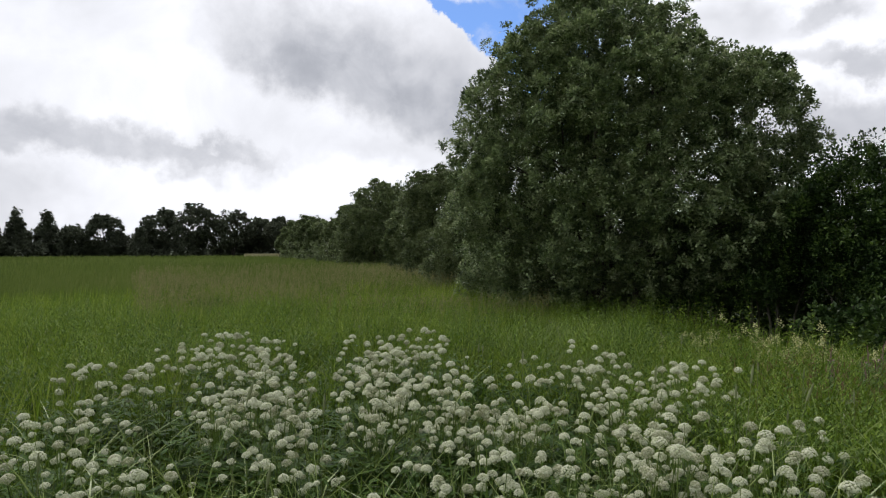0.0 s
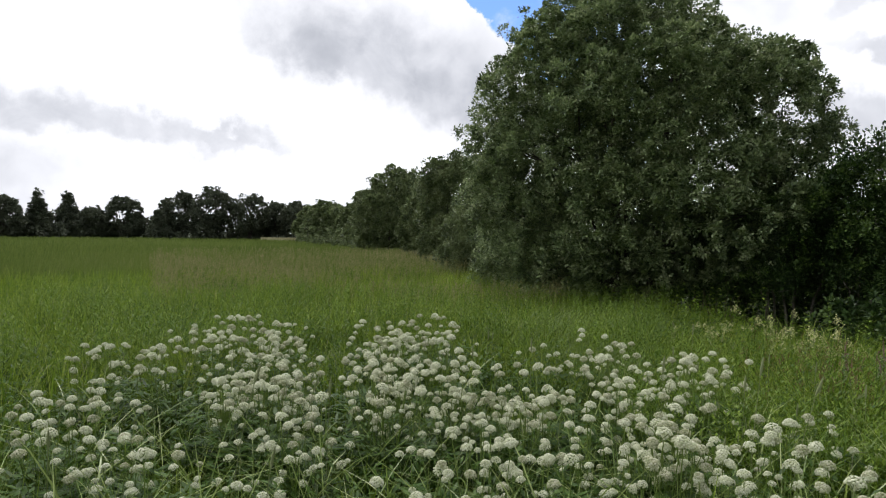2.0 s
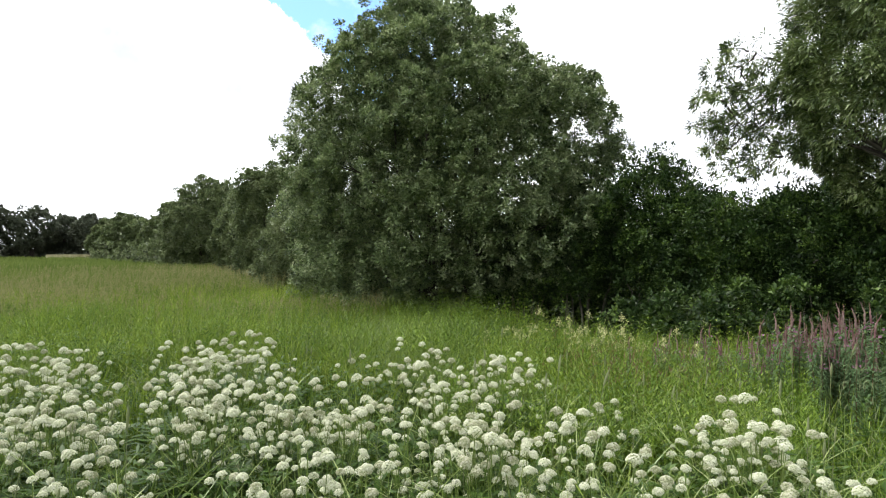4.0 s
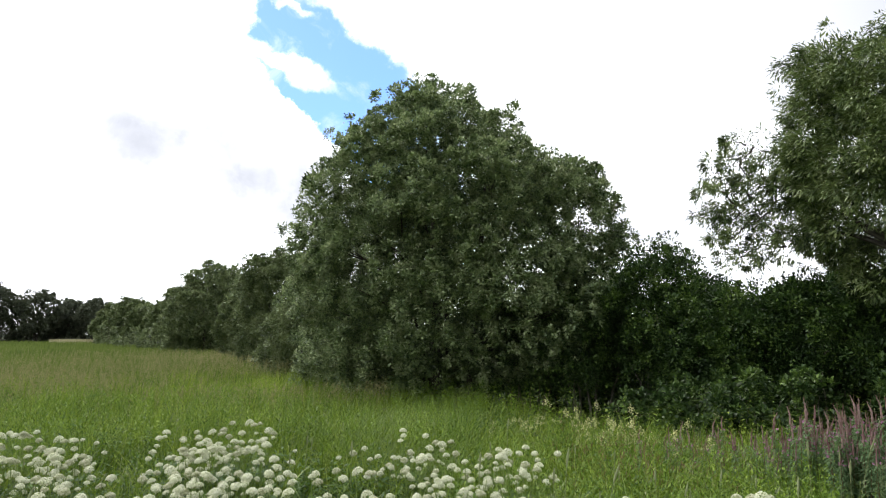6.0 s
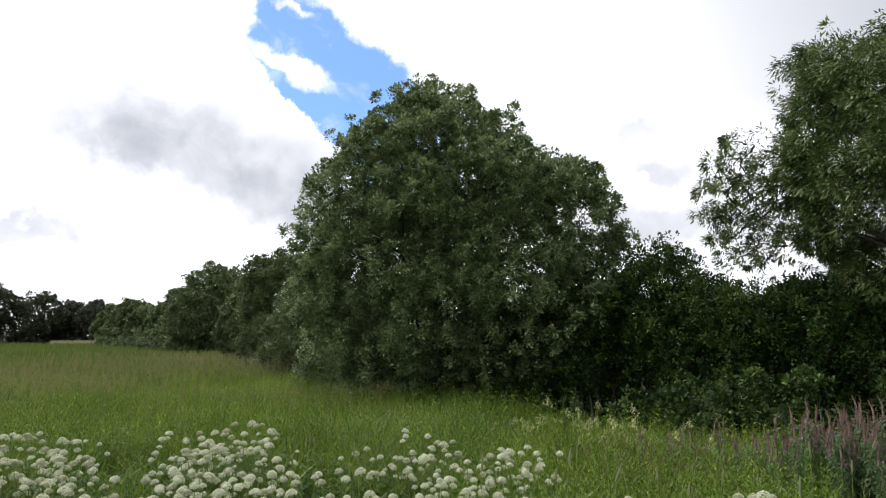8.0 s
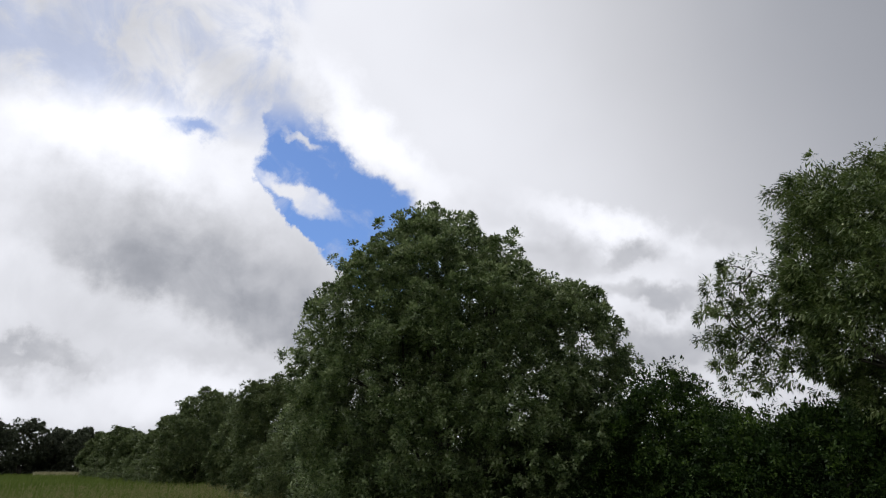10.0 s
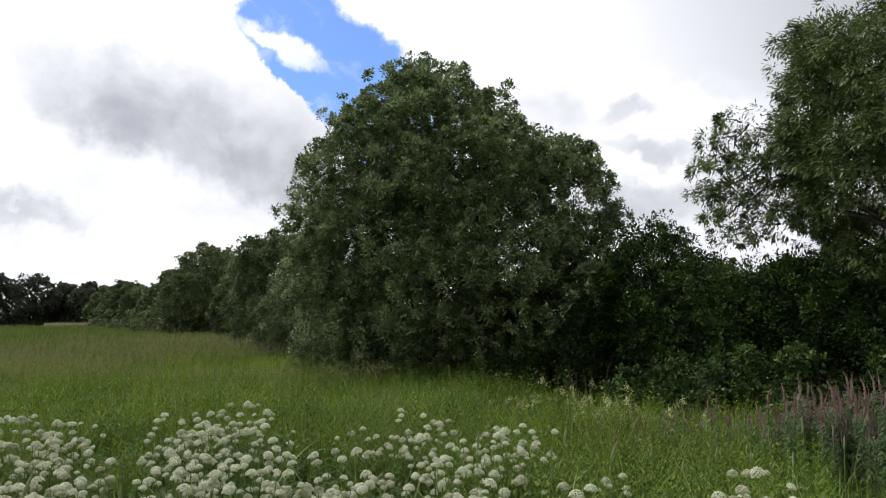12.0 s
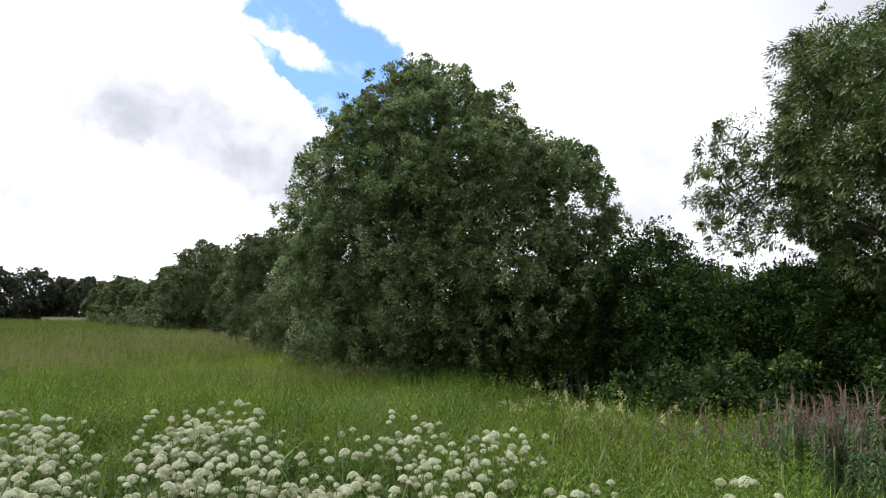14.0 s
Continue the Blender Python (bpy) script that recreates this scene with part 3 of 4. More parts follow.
for k, (a, d, h, r, lab) in enumerate((
        (32.8, 11.2, 3.0, 1.25, "dense bright green hedge shrub with pale upright stems"),
        (27.0, 11.8, 2.3, 1.3, "dark leafy hedge shrub beside the big sallow"),
        (38.2, 10.6, 2.3, 1.35, "dense bright green hedge shrub with pale upright stems"),
        (44.0, 10.7, 2.3, 1.4, "dark leafy hedge shrub under the willow"),
        (51.0, 10.9, 2.4, 1.5, "dark leafy hedge shrub under the willow"),
        (58.5, 10.9, 2.5, 1.6, "dark leafy hedge shrub under the willow"),
        (21.5, 12.6, 2.2, 1.4, "dark leafy hedge shrub beside the big sallow"),
        (30.0, 14.2, 2.3, 1.6, "dark leafy shrub deep in the hedge"),
        (37.0, 13.4, 2.3, 1.6, "dark leafy shrub deep in the hedge"),
        (44.0, 13.0, 2.3, 1.7, "dark leafy shrub deep in the hedge"),
        (51.5, 12.6, 2.4, 1.8, "dark leafy shrub deep in the hedge"),
        (24.0, 15.4, 2.2, 1.6, "dark leafy shrub deep in the hedge"),
        (17.0, 15.8, 2.0, 1.7, "dark leafy shrub deep in the hedge"))):
    tree("hedge_shrub", lab, "shrub", polar(a, d), 40 * k, h, r, SHRUB_PROFILE, 110, 0.34, (8, 34 if k < 7 else 11), (0.055, 0.035) if k < 7 else (0.1, 0.062), SHRUB, PALE_BARK,
         stems=8, stem_r=0.026, limbs=14, rough=0.13, outer=0.3, seed=31 + k, low=0.34 if k < 7 else 0.05, squash=0.9, group="hedge shrubs", stool=0.2, fill=45)
for k, (a, d, h, r) in enumerate(((33.6, 8.3, 0.92, 0.45), (36.3, 8.1, 1.0, 0.5), (39.5, 8.5, 1.15, 0.6), (30.6, 8.5, 0.85, 0.4), (43.5, 8.4, 1.15, 0.6), (49, 8.3, 1.15, 0.65))):
    tree("bramble_bush", "low bright green leafy bush at the foot of the hedge", "bush", polar(a, d), 55 * k, h, r, SHRUB_PROFILE, 24, 0.18, (6, 18), (0.07, 0.044), SHRUB, PALE_BARK,
         stems=4, stem_r=0.012, limbs=5, rough=0.15, outer=0.35, seed=61 + k, low=0.1, group="low bushes")

# ---- hedge running off along the field ----
ROUND = [(0, 0.5), (0.12, 0.78), (0.25, 0.95), (0.45, 1.0), (0.7, 0.86), (0.88, 0.55), (1.0, 0.12)]
def mounded(h, r, rng, n=6):
    """Ellipsoids of a broad crown that comes down to the ground."""
    out = [(0, 0, h * 0.48, r * 0.82, r * 0.8, h * 0.52)]
    for k in range(n):
        a = 2 * math.pi * k / n + rng.uniform(-0.4, 0.4)
        z = h * rng.uniform(0.22, 0.68)
        out.append((0.5 * r * math.cos(a), 0.5 * r * math.sin(a), z, r * rng.uniform(0.42, 0.58), r * 0.5, min(h * rng.uniform(0.24, 0.34), h - z)))
    return out


for k, (a, d, h, r) in enumerate(((-2.6, 34, 4.6, 1.7), (-5.9, 44, 6.2, 2.6), (-4.2, 50, 6.3, 2.3), (-7.6, 50, 5.3, 1.7), (-9.2, 62, 4.6, 2.0), (-10.6, 74, 4.8, 2.3), (-11.9, 88, 6.1, 2.7), (-13.1, 100, 5.6, 2.6))):
    tree("hedge_tree", "rounded green hedge tree beside the field, leafy to the ground", "tree", polar(a, d), 33 * k, h, r, None,
         200, 0.15 * r + 0.16, (8, 20), (0.11 + 0.0016 * d, 0.065 + 0.001 * d), HEDGE_LEAF, BARK, stems=4, stem_r=0.08, limbs=10, rough=0.06,
         seed=81 + k, low=0.02, group="hedge trees", fill=40, lobes=mounded(h, r, np.random.default_rng(700 + k)))
for k, (a, d, h, r) in enumerate(((-8.0, 46.5, 1.9, 1.3), (-9.7, 56, 2.1, 1.7), (-11.2, 66, 2.1, 1.9), (-12.9, 80, 2.5, 2.4))):
    tree("hedge_bush", "low pale green bush in front of the hedge", "bush", polar(a, d), 50 * k, h, r, ROUND, 34, 0.42, (6, 16), (0.22, 0.12), HEDGE_LEAF, BARK,
         stems=3, stem_r=0.04, limbs=5, rough=0.14, seed=95 + k, low=0.02, group="hedge bushes")

# ---- far tree line ----
CONE = [(0, 0.5), (0.15, 1.0), (0.5, 0.62), (0.8, 0.28), (1.0, 0.04)]
OPEN = [(0, 0.25), (0.12, 0.5), (0.24, 0.95), (0.5, 1.15), (0.78, 1.0), (0.92, 0.68), (1.0, 0.3)]
for k, (a, h, r, prof) in enumerate((
        (-33.6, 7.4, 2.6, CONE), (-31.6, 7.0, 2.7, CONE), (-35.8, 6.6, 3.0, ROUND), (-30.0, 5.0, 2.6, ROUND), (-27.8, 6.9, 3.0, ROUND),
        (-25.2, 4.6, 1.8, CONE), (-23.5, 8.1, 3.2, OPEN), (-21.2, 9.0, 3.3, OPEN), (-18.0, 8.4, 3.4, OPEN), (-15.9, 6.8, 2.9, OPEN), (-14.2, 6.9, 2.8, OPEN),
        (-13.0, 6.2, 2.4, OPEN))):
    lobes = None if prof is CONE else mounded(h, r, np.random.default_rng(740 + k), 7)
    if prof is OPEN:
        lobes = [(x, y, h * 0.2 + z * 0.8, rx, ry, rz * 0.8) for x, y, z, rx, ry, rz in lobes]
    tree("distant_tree", "dark distant tree in the far field boundary", "tree", polar(a, 112 + 2 * math.sin(k * 2.3)), 40 * k, h, r, prof, 150, 0.62, (6, 14), (0.36, 0.24), FAR_HAZE_LEAF, BARK,
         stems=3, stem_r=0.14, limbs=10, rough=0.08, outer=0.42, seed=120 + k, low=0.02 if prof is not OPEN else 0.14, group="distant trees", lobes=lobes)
proto = tree("distant_bush", "dark distant bush in the far field boundary", "bush", polar(-39, 113), 0, 3.1, 3.2, ROUND, 36, 0.8, (6, 12), (0.42, 0.26), FAR_HAZE_LEAF, BARK,
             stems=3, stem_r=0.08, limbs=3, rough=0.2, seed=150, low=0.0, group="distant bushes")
for k in range(1, 17):
    a = -39 + 1.72 * k
    s = 1 + 0.28 * math.sin(k * 1.9)
    copy_thing(proto, pose(*polar(a, 114 + 2 * math.cos(k)), 0, 0, 67 * k) @ Matrix.Diagonal((1.1, 1.1, s, 1)))
# a low wooded skyline on the other side of the hedge
for k in range(11):
    a = 14 + 5.4 * k
    copy_thing(proto, pose(*polar(a, 165 + 12 * math.cos(k * 2.1)), 0, 0, 51 * k) @ Matrix.Diagonal((2.6, 2.6, 1.5 + 0.5 * math.sin(k * 2.7), 1)))


# drifts of white flowers: direction, distance, half-widths in degrees and metres, flower heads
DRIFTS = [(-27.5, 4.6, 3.6, 0.5, 34), (-18.8, 5.2, 5.2, 0.5, 95), (-17.5, 3.9, 4.6, 0.7, 120), (-16.5, 2.75, 5.5, 0.4, 42), (-30.0, 3.1, 4.5, 0.6, 48), (-25.0, 2.8, 2.5, 0.4, 16),
          (-4.4, 4.8, 5.2, 0.6, 110), (-4.5, 3.5, 6.4, 0.5, 110), (3.6, 3.2, 5.0, 0.5, 84), (12.2, 4.6, 2.4, 0.3, 26), (13.2, 3.7, 4.0, 0.5, 55), (15.2, 2.85, 5.0, 0.35, 62),
          (21.0, 4.0, 2.0, 0.65, 40), (21.5, 2.75, 4.2, 0.4, 54)]
DRIFTS += [(7.0, 4.6, 0.8, 0.15, 4), (28.0, 2.6, 3.2, 0.35, 28), (28.6, 3.7, 1.2, 0.5, 9), (-3.0, 2.4, 13.0, 0.25, 46), (39.6, 3.0, 4.8, 0.3, 76), (38.5, 2.45, 4.6, 0.2, 26), (47.0, 2.6, 1.8, 0.3, 16), (35.0, 3.5, 0.8, 0.12, 5)]


# ---- grass ----
def stuff(name, label, category, pieces, mat):
    v, f = join(pieces) if isinstance(pieces, list) else pieces
    return tagged(new(name, mesh_of(name, v, f, [mat])), label, category, kind="stuff")


def near_grass():
    x, y = sector(74000, 1.25, 6.5, -43, 58, False)
    stand = (np.hypot(x - 4.3, y - 4.2) < 0.9) & (RNG.uniform(0, 1, len(x)) < 0.3)
    keep = (x < hedge_edge(y)) & ~stand & (RNG.uniform(0, 1, len(x)) < 0.72 + 0.28 * wave(x, y, 1.7))
    x, y = x[keep], y[keep]
    n = len(x)
    d = np.hypot(x, y)
    ln = RNG.uniform(0.32, 0.72, n) * (1 + 0.16 * wave(x, y, 1.1, 2.0)) * np.where(RNG.uniform(0, 1, n) < 0.1, 1.2, 1.0)
    ln = ln * np.interp(d, [1.2, 2.6, 6], [0.9, 1.0, 0.92])
    for a, dd, w, l, m in DRIFTS:
        inside = (np.abs(np.degrees(np.arctan2(x, y)) - a) < w + 1) & (np.abs(d - dd) < l + 0.2)
        ln = ln * np.where(inside, 0.82 if m > 16 else 1.0, 1.0)
    ln = np.maximum(ln, 0.3)
    lean = np.abs(RNG.normal(0.5, 0.34, n))
    toward = RNG.normal(0.3, 1.4, n) + 0.8 * wave(x, y, 0.6, 5)
    return blades(x, y, ln, np.where(RNG.uniform(0, 1, n) < 0.4, RNG.uniform(0.011, 0.019, n), RNG.uniform(0.004, 0.009, n)), lean, toward, 3)


stuff("meadow_grass", "long arching green meadow grass, wind-tossed, among the white flowers", "grass", near_grass(), GRASS)


def mid_grass():
    x, y = sector(130000, 6.0, 19, -43, 56, False)
    keep = (x < hedge_edge(y) + 0.9) & (RNG.uniform(0, 1, len(x)) < 0.75 + 0.25 * wave(x, y, 0.9))
    x, y = x[keep], y[keep]
    n = len(x)
    d = np.hypot(x, y)
    ln = RNG.uniform(0.42, 0.8, n) * (1 + 0.16 * wave(x, y, 0.55, 1.0)) * np.interp(d, [6, 10, 14], [0.9, 0.92, 1.05])
    return blades(x, y, ln, RNG.uniform(0.006, 0.016, n) * (d / 8) ** 0.6, np.abs(RNG.normal(0.32, 0.22, n)), RNG.normal(0.2, 1.3, n), 3)


def coarse_grass():
    x, y = sector(1200, 1.5, 4.6, 14, 56, False)
    x2, y2 = sector(1300, 1.5, 4.2, -42, 16, False)
    x, y = np.concatenate([x, x2]), np.concatenate([y, y2])
    n = len(x)
    return blades(x, y, RNG.uniform(0.55, 0.95, n), RNG.uniform(0.008, 0.014, n), RNG.uniform(0.3, 1.15, n), RNG.uniform(0, 6.28, n), 6)


stuff("coarse_grass", "broad pale blades of coarse grass bending over among the flowers", "grass", coarse_grass(), COARSE)
stuff("rank_grass", "tall rank green grass of the open meadow", "grass", mid_grass(), GRASS_MID)


def far_grass():
    x, y = sector(88000, 18, 118, -46, 6, False)
    keep = x < hedge_edge(y) + 1.5
    x, y = x[keep], y[keep]
    n = len(x)
    d = np.hypot(x, y)
    ln = RNG.uniform(0.6, 0.86, n) * (1 + 0.07 * wave(x, y, 0.12, 1.0))
    return blades(x, y, ln, RNG.uniform(0.018, 0.034, n) * (d / 18) ** 1.05, np.abs(RNG.normal(0.25, 0.15, n)), RNG.normal(0.2, 1.3, n), 2)


stuff("field_grass", "even green grass of the wide field, reaching to the far trees", "grass", far_grass(), CROP)


def ripe_strip():
    x, y = sector(2600, 101, 111, -17.2, -11.5)
    n = len(x)
    return blades(x, y, RNG.uniform(0.9, 1.04, n), 0.16, np.abs(RNG.normal(0.2, 0.1, n)), RNG.normal(0.2, 1.3, n), 2)


stuff("ripe_grass", "pale ripe strip of grass before the far trees", "grass", ripe_strip(), RIPE)


def beyond_grass():
    x, y = sector(16000, 13, 160, 4, 75, False)
    keep = x > hedge_edge(y) + 5
    x, y = x[keep], y[keep]
    n = len(x)
    d = np.hypot(x, y)
    return blades(x, y, RNG.uniform(0.5, 0.8, n), 0.03 * (d / 14), np.abs(RNG.normal(0.25, 0.15, n)), RNG.normal(0.2, 1.3, n), 2)


stuff("pasture_grass", "pale green grass of the field behind the hedge", "grass", beyond_grass(), CROP)


def grass_around():
    """The same meadow goes on beside and behind."""
    x, y = sector(52000, 1.0, 26, 57, 317, False)
    x2, y2 = sector(12000, 26, 140, 75, 314, False)
    x3, y3 = sector(7000, 0.02, 1.35, 0, 360)
    x, y = np.concatenate([x, x2, x3]), np.concatenate([y, y2, y3])
    n = len(x)
    d = np.hypot(x, y)
    ln = RNG.uniform(0.3, 0.7, n) * np.interp(d, [0.3, 0.9, 1.4, 3], [0.3, 0.4, 0.75, 1.0])
    return blades(x, y, ln, RNG.uniform(0.012, 0.024, n) * np.interp(d, [0, 3, 10, 140], [0.6, 1.2, 2.2, 16]), np.abs(RNG.normal(0.45, 0.25, n)), RNG.normal(0.3, 1.4, n), 2)


stuff("surrounding_grass", "long green meadow grass going on behind the flowers", "grass", grass_around(), GRASS_MID)


def seed_heads(n, d0, d1, az0, az1, h0, h1, patch, grow):
    """Stalks with loose seed heads: thin slivers round the top."""
    x, y = sector(n, d0, d1, az0, az1, False)
    keep = (x < hedge_edge(y)) & (RNG.uniform(-0.7, 1.0, n) < wave(x, y, patch, 3.0))
    x, y = x[keep], y[keep]
    n = len(x)
    d = np.hypot(x, y)
    h = RNG.uniform(h0, h1, n)
    lean, toward = RNG.uniform(0.05, 0.3, n), RNG.normal(0.3, 0.9, n)
    w = 0.003 * (d / 6) ** grow
    stalk = blades(x, y, h, w, lean, toward, 2)
    m = 7
    top = np.stack([x + np.cos(toward) * lean * h, y + np.sin(toward) * lean * h, rise(x, y) + h * (1 - 0.28 * lean)], 1)
    s = RNG.uniform(0, 1, (n, m, 1))
    at = top[:, None] - np.array([0, 0, 1.0]) * s * 0.17 + RNG.normal(0, 0.007, (n, m, 3))
    along = np.array([0, 0, 1.0]) + RNG.normal(0, 0.5, (n, m, 3))
    return stalk, flat_leaves(at.reshape(-1, 3), along.reshape(-1, 3), RNG.normal(0, 1, (n * m, 3)), 0.045, np.repeat(0.006 * (d / 6) ** grow, m))


a_, b_ = seed_heads(14000, 9.5, 34, -26, 9, 0.8, 1.0, 0.25, 0.8)
stuff("grass_seed_heads", "tan hazy seed heads standing over the meadow grass", "grass", [a_, b_], STRAW)
a_, b_ = seed_heads(700, 2.4, 9, -40, 56, 0.7, 0.95, 0.8, 0.5)
stuff("grass_stalks", "pale thin seeding grass stalks among the flowers", "grass", [a_, b_], STALK)
a_, b_ = seed_heads(260, 4.6, 7.0, 24, 38, 0.6, 0.85, 0.9, 0.5)
stuff("sorrel_stalks", "rust-brown sorrel seed stalks beside the pink spires", "sorrel", [a_, b_], SORREL)


def leafy_stems(x, y, h, pairs, leaf, wide, rng, lift=0.35):
    """Upright stems with leaves getting smaller to the tip."""
    n = len(x)
    st = blades(x, y, h, 0.008, np.full(n, 0.08), rng.uniform(0, 6.28, n), 2)
    s = (np.arange(pairs * 2) // 2 + 0.6) / pairs
    th = np.arange(pairs * 2) * 2.4
    a = th[None] + rng.uniform(0, 6.28, (n, 1))
    z0 = rise(x, y)[:, None] + h[:, None] * (0.2 + 0.8 * s[None])
    at = np.stack([np.broadcast_to(x[:, None], z0.shape), np.broadcast_to(y[:, None], z0.shape), z0], -1)
    along = np.stack([np.cos(a), np.sin(a), np.full_like(a, lift) + rng.normal(0, 0.25, a.shape)], -1)
    size = leaf * (1 - 0.72 * s[None]) * rng.uniform(0.7, 1.2, a.shape)
    return [st, flat_leaves(at.reshape(-1, 3), along.reshape(-1, 3), np.tile([0, 0, 1.0], (a.size, 1)), size.ravel(), (size * wide).ravel(), 0.15)]


_r = np.random.default_rng(5)


def weeds(n, d0, d1, az0, az1, patch, shift, least, h0, h1, pairs, leaf, wide, lift=0.35):
    x, y = sector(n, d0, d1, az0, az1, False)
    k = (x < hedge_edge(y)) & (wave(x, y, patch, shift) > least)
    x, y = x[k], y[k]
    return leafy_stems(x, y, _r.uniform(h0, h1, len(x)), pairs, leaf, wide, _r, lift)


stuff("tall_weeds", "upright leafy green weeds standing out of the meadow grass", "weeds", weeds(9000, 5.7, 13, -42, 26, 1.3, 1.2, -0.1, 0.5, 1.0, 16, 0.095, 0.25, 0.7), WEED)
stuff("dark_weeds", "dark green leafy weeds behind the white flowers", "weeds", weeds(3600, 4.4, 9.5, -40, 34, 1.2, 3.1, 0.1, 0.42, 0.76, 12, 0.11, 0.38, 0.3), HERB)
stuff("low_weeds", "low broad-leaved green weeds between the meadow grass", "weeds", weeds(4400, 1.5, 6.5, -43, 56, 0.9, 4.0, -0.8, 0.3, 0.68, 9, 0.14, 0.38), HERB)
stuff("bedstraw", "yellow-green feathery weeds in the meadow", "weeds", weeds(1500, 4.2, 9, -8, 40, 0.8, 0.4, 0.05, 0.5, 0.8, 14, 0.07, 0.22), BEDSTRAW)
stuff("upright_weeds", "bright green upright leafy weeds before the hedge", "weeds", weeds(2600, 3.4, 7.5, 14, 45, 0.9, 2.6, -0.7, 0.5, 0.86, 15, 0.09, 0.26, 0.7), WEED)
y_ = _r.uniform(5.5, 22, 420)
x_ = hedge_edge(y_) + _r.uniform(-0.5, 0.9, 420)
stuff("hedge_foot_weeds", "dark green nettle-like weeds along the hedge foot", "weeds", leafy_stems(x_, y_, _r.uniform(0.6, 0.98, len(x_)), 10, 0.13, 0.5, _r), WEED)


def tussocks(n, d0, d1, az0, az1):
    """Tufts whose blades arch out from one root."""
    x, y = sector(n, d0, d1, az0, az1, False)
    k = x < hedge_edge(y) - 0.2
    x, y = np.repeat(x[k], 55), np.repeat(y[k], 55)
    m = len(x)
    d = np.hypot(x, y)
    a = RNG.uniform(0, 6.28, m)
    r = RNG.uniform(0, 0.09, m)
    return blades(x + r * np.cos(a), y + r * np.sin(a), RNG.uniform(0.5, 0.92, m), RNG.uniform(0.006, 0.013, m) * (d / 6) ** 0.5, RNG.uniform(0.15, 0.75, m), a, 4)


stuff("grass_tussocks", "bright arching tufts of coarse meadow grass", "grass", tussocks(430, 4.6, 13, -42, 33), TUSSOCK)


def laid_grass():
    """Swathes that the wind has laid over, showing their pale side."""
    out = []
    for a, d, w in ((5.5, 6.4, 0.9), (7.5, 7.4, 0.8), (-26, 6.2, 0.5), (9.5, 5.6, 0.6), (13, 7.6, 0.8)):
        n = int(480 * w)
        c = polar(a, d)
        x, y = c[0] + RNG.normal(0, 0.5, n) * w, c[1] + RNG.normal(0, 0.5, n) * w
        out.append(blades(x, y, RNG.uniform(0.65, 0.98, n), RNG.uniform(0.005, 0.01, n), RNG.uniform(0.3, 0.9, n), RNG.normal(0.1, 0.45, n), 4))
    return out


stuff("laid_grass", "pale silvery grass laid over by the wind", "grass", laid_grass(), PALE_GRASS)


# ---- white umbels ----
def umbel_mesh(name, size, bumps, mat, seed):
    """A domed head made of many small rounded umbellets."""
    rng = np.random.default_rng(seed)
    vs, fs, n = [], [], 0
    i = np.arange(bumps) + 0.5
    ph = np.arccos(1 - i / bumps * 1.05)
    th = np.pi * (1 + 5 ** 0.5) * i
    r = size / 2
    for p, t in zip(ph, th):
        d = np.array([math.sin(p) * math.cos(t), math.sin(p) * math.sin(t), 0.85 * math.cos(p)])
        c = d * r * rng.uniform(0.92, 1.04)
        u = unit(d + np.array([0, 0, 0.4]))
        a = unit(np.cross(u, [0.3, 0.9, 0.2]))
        b = np.cross(u, a)
        q = r * rng.uniform(0.17, 0.24)
        ang = np.linspace(0, 2 * np.pi, 6, endpoint=False) + rng.uniform(0, 1)
        ring = c + q * (np.cos(ang)[:, None] * a + np.sin(ang)[:, None] * b) * rng.uniform(0.85, 1.15, (6, 1))
        cap = c + q * 0.55 * (np.cos(ang)[:, None] * a + np.sin(ang)[:, None] * b) + u * q * 0.4
        vs.append(np.concatenate([ring, cap, [c + u * q * 0.55]]))
        for k in range(6):
            m = (k + 1) % 6
            fs += [(n + k, n + m, n + 6 + m), (n + k, n + 6 + m, n + 6 + k), (n + 6 + k, n + 6 + m, n + 12)]
        n += 13
    # rays under the dome
    for k in range(0, bumps, 2):
        c = vs[k][:6].mean(0)
        s = np.array([0.0012, 0, 0])
        fs.append((n, n + 1, n + 2))
        vs.append(np.stack([np.array([0, 0, -r * 0.75]), c - s, c + s]))
        n += 3
    return mesh_of(name, np.concatenate(vs), np.array(fs), [mat])


UMBELS = [umbel_mesh("umbel", 0.048 + 0.005 * (k % 4), 40 + 4 * (k % 3), UMBEL_OLD if k == 5 else UMBEL, 200 + k) for k in range(7)]


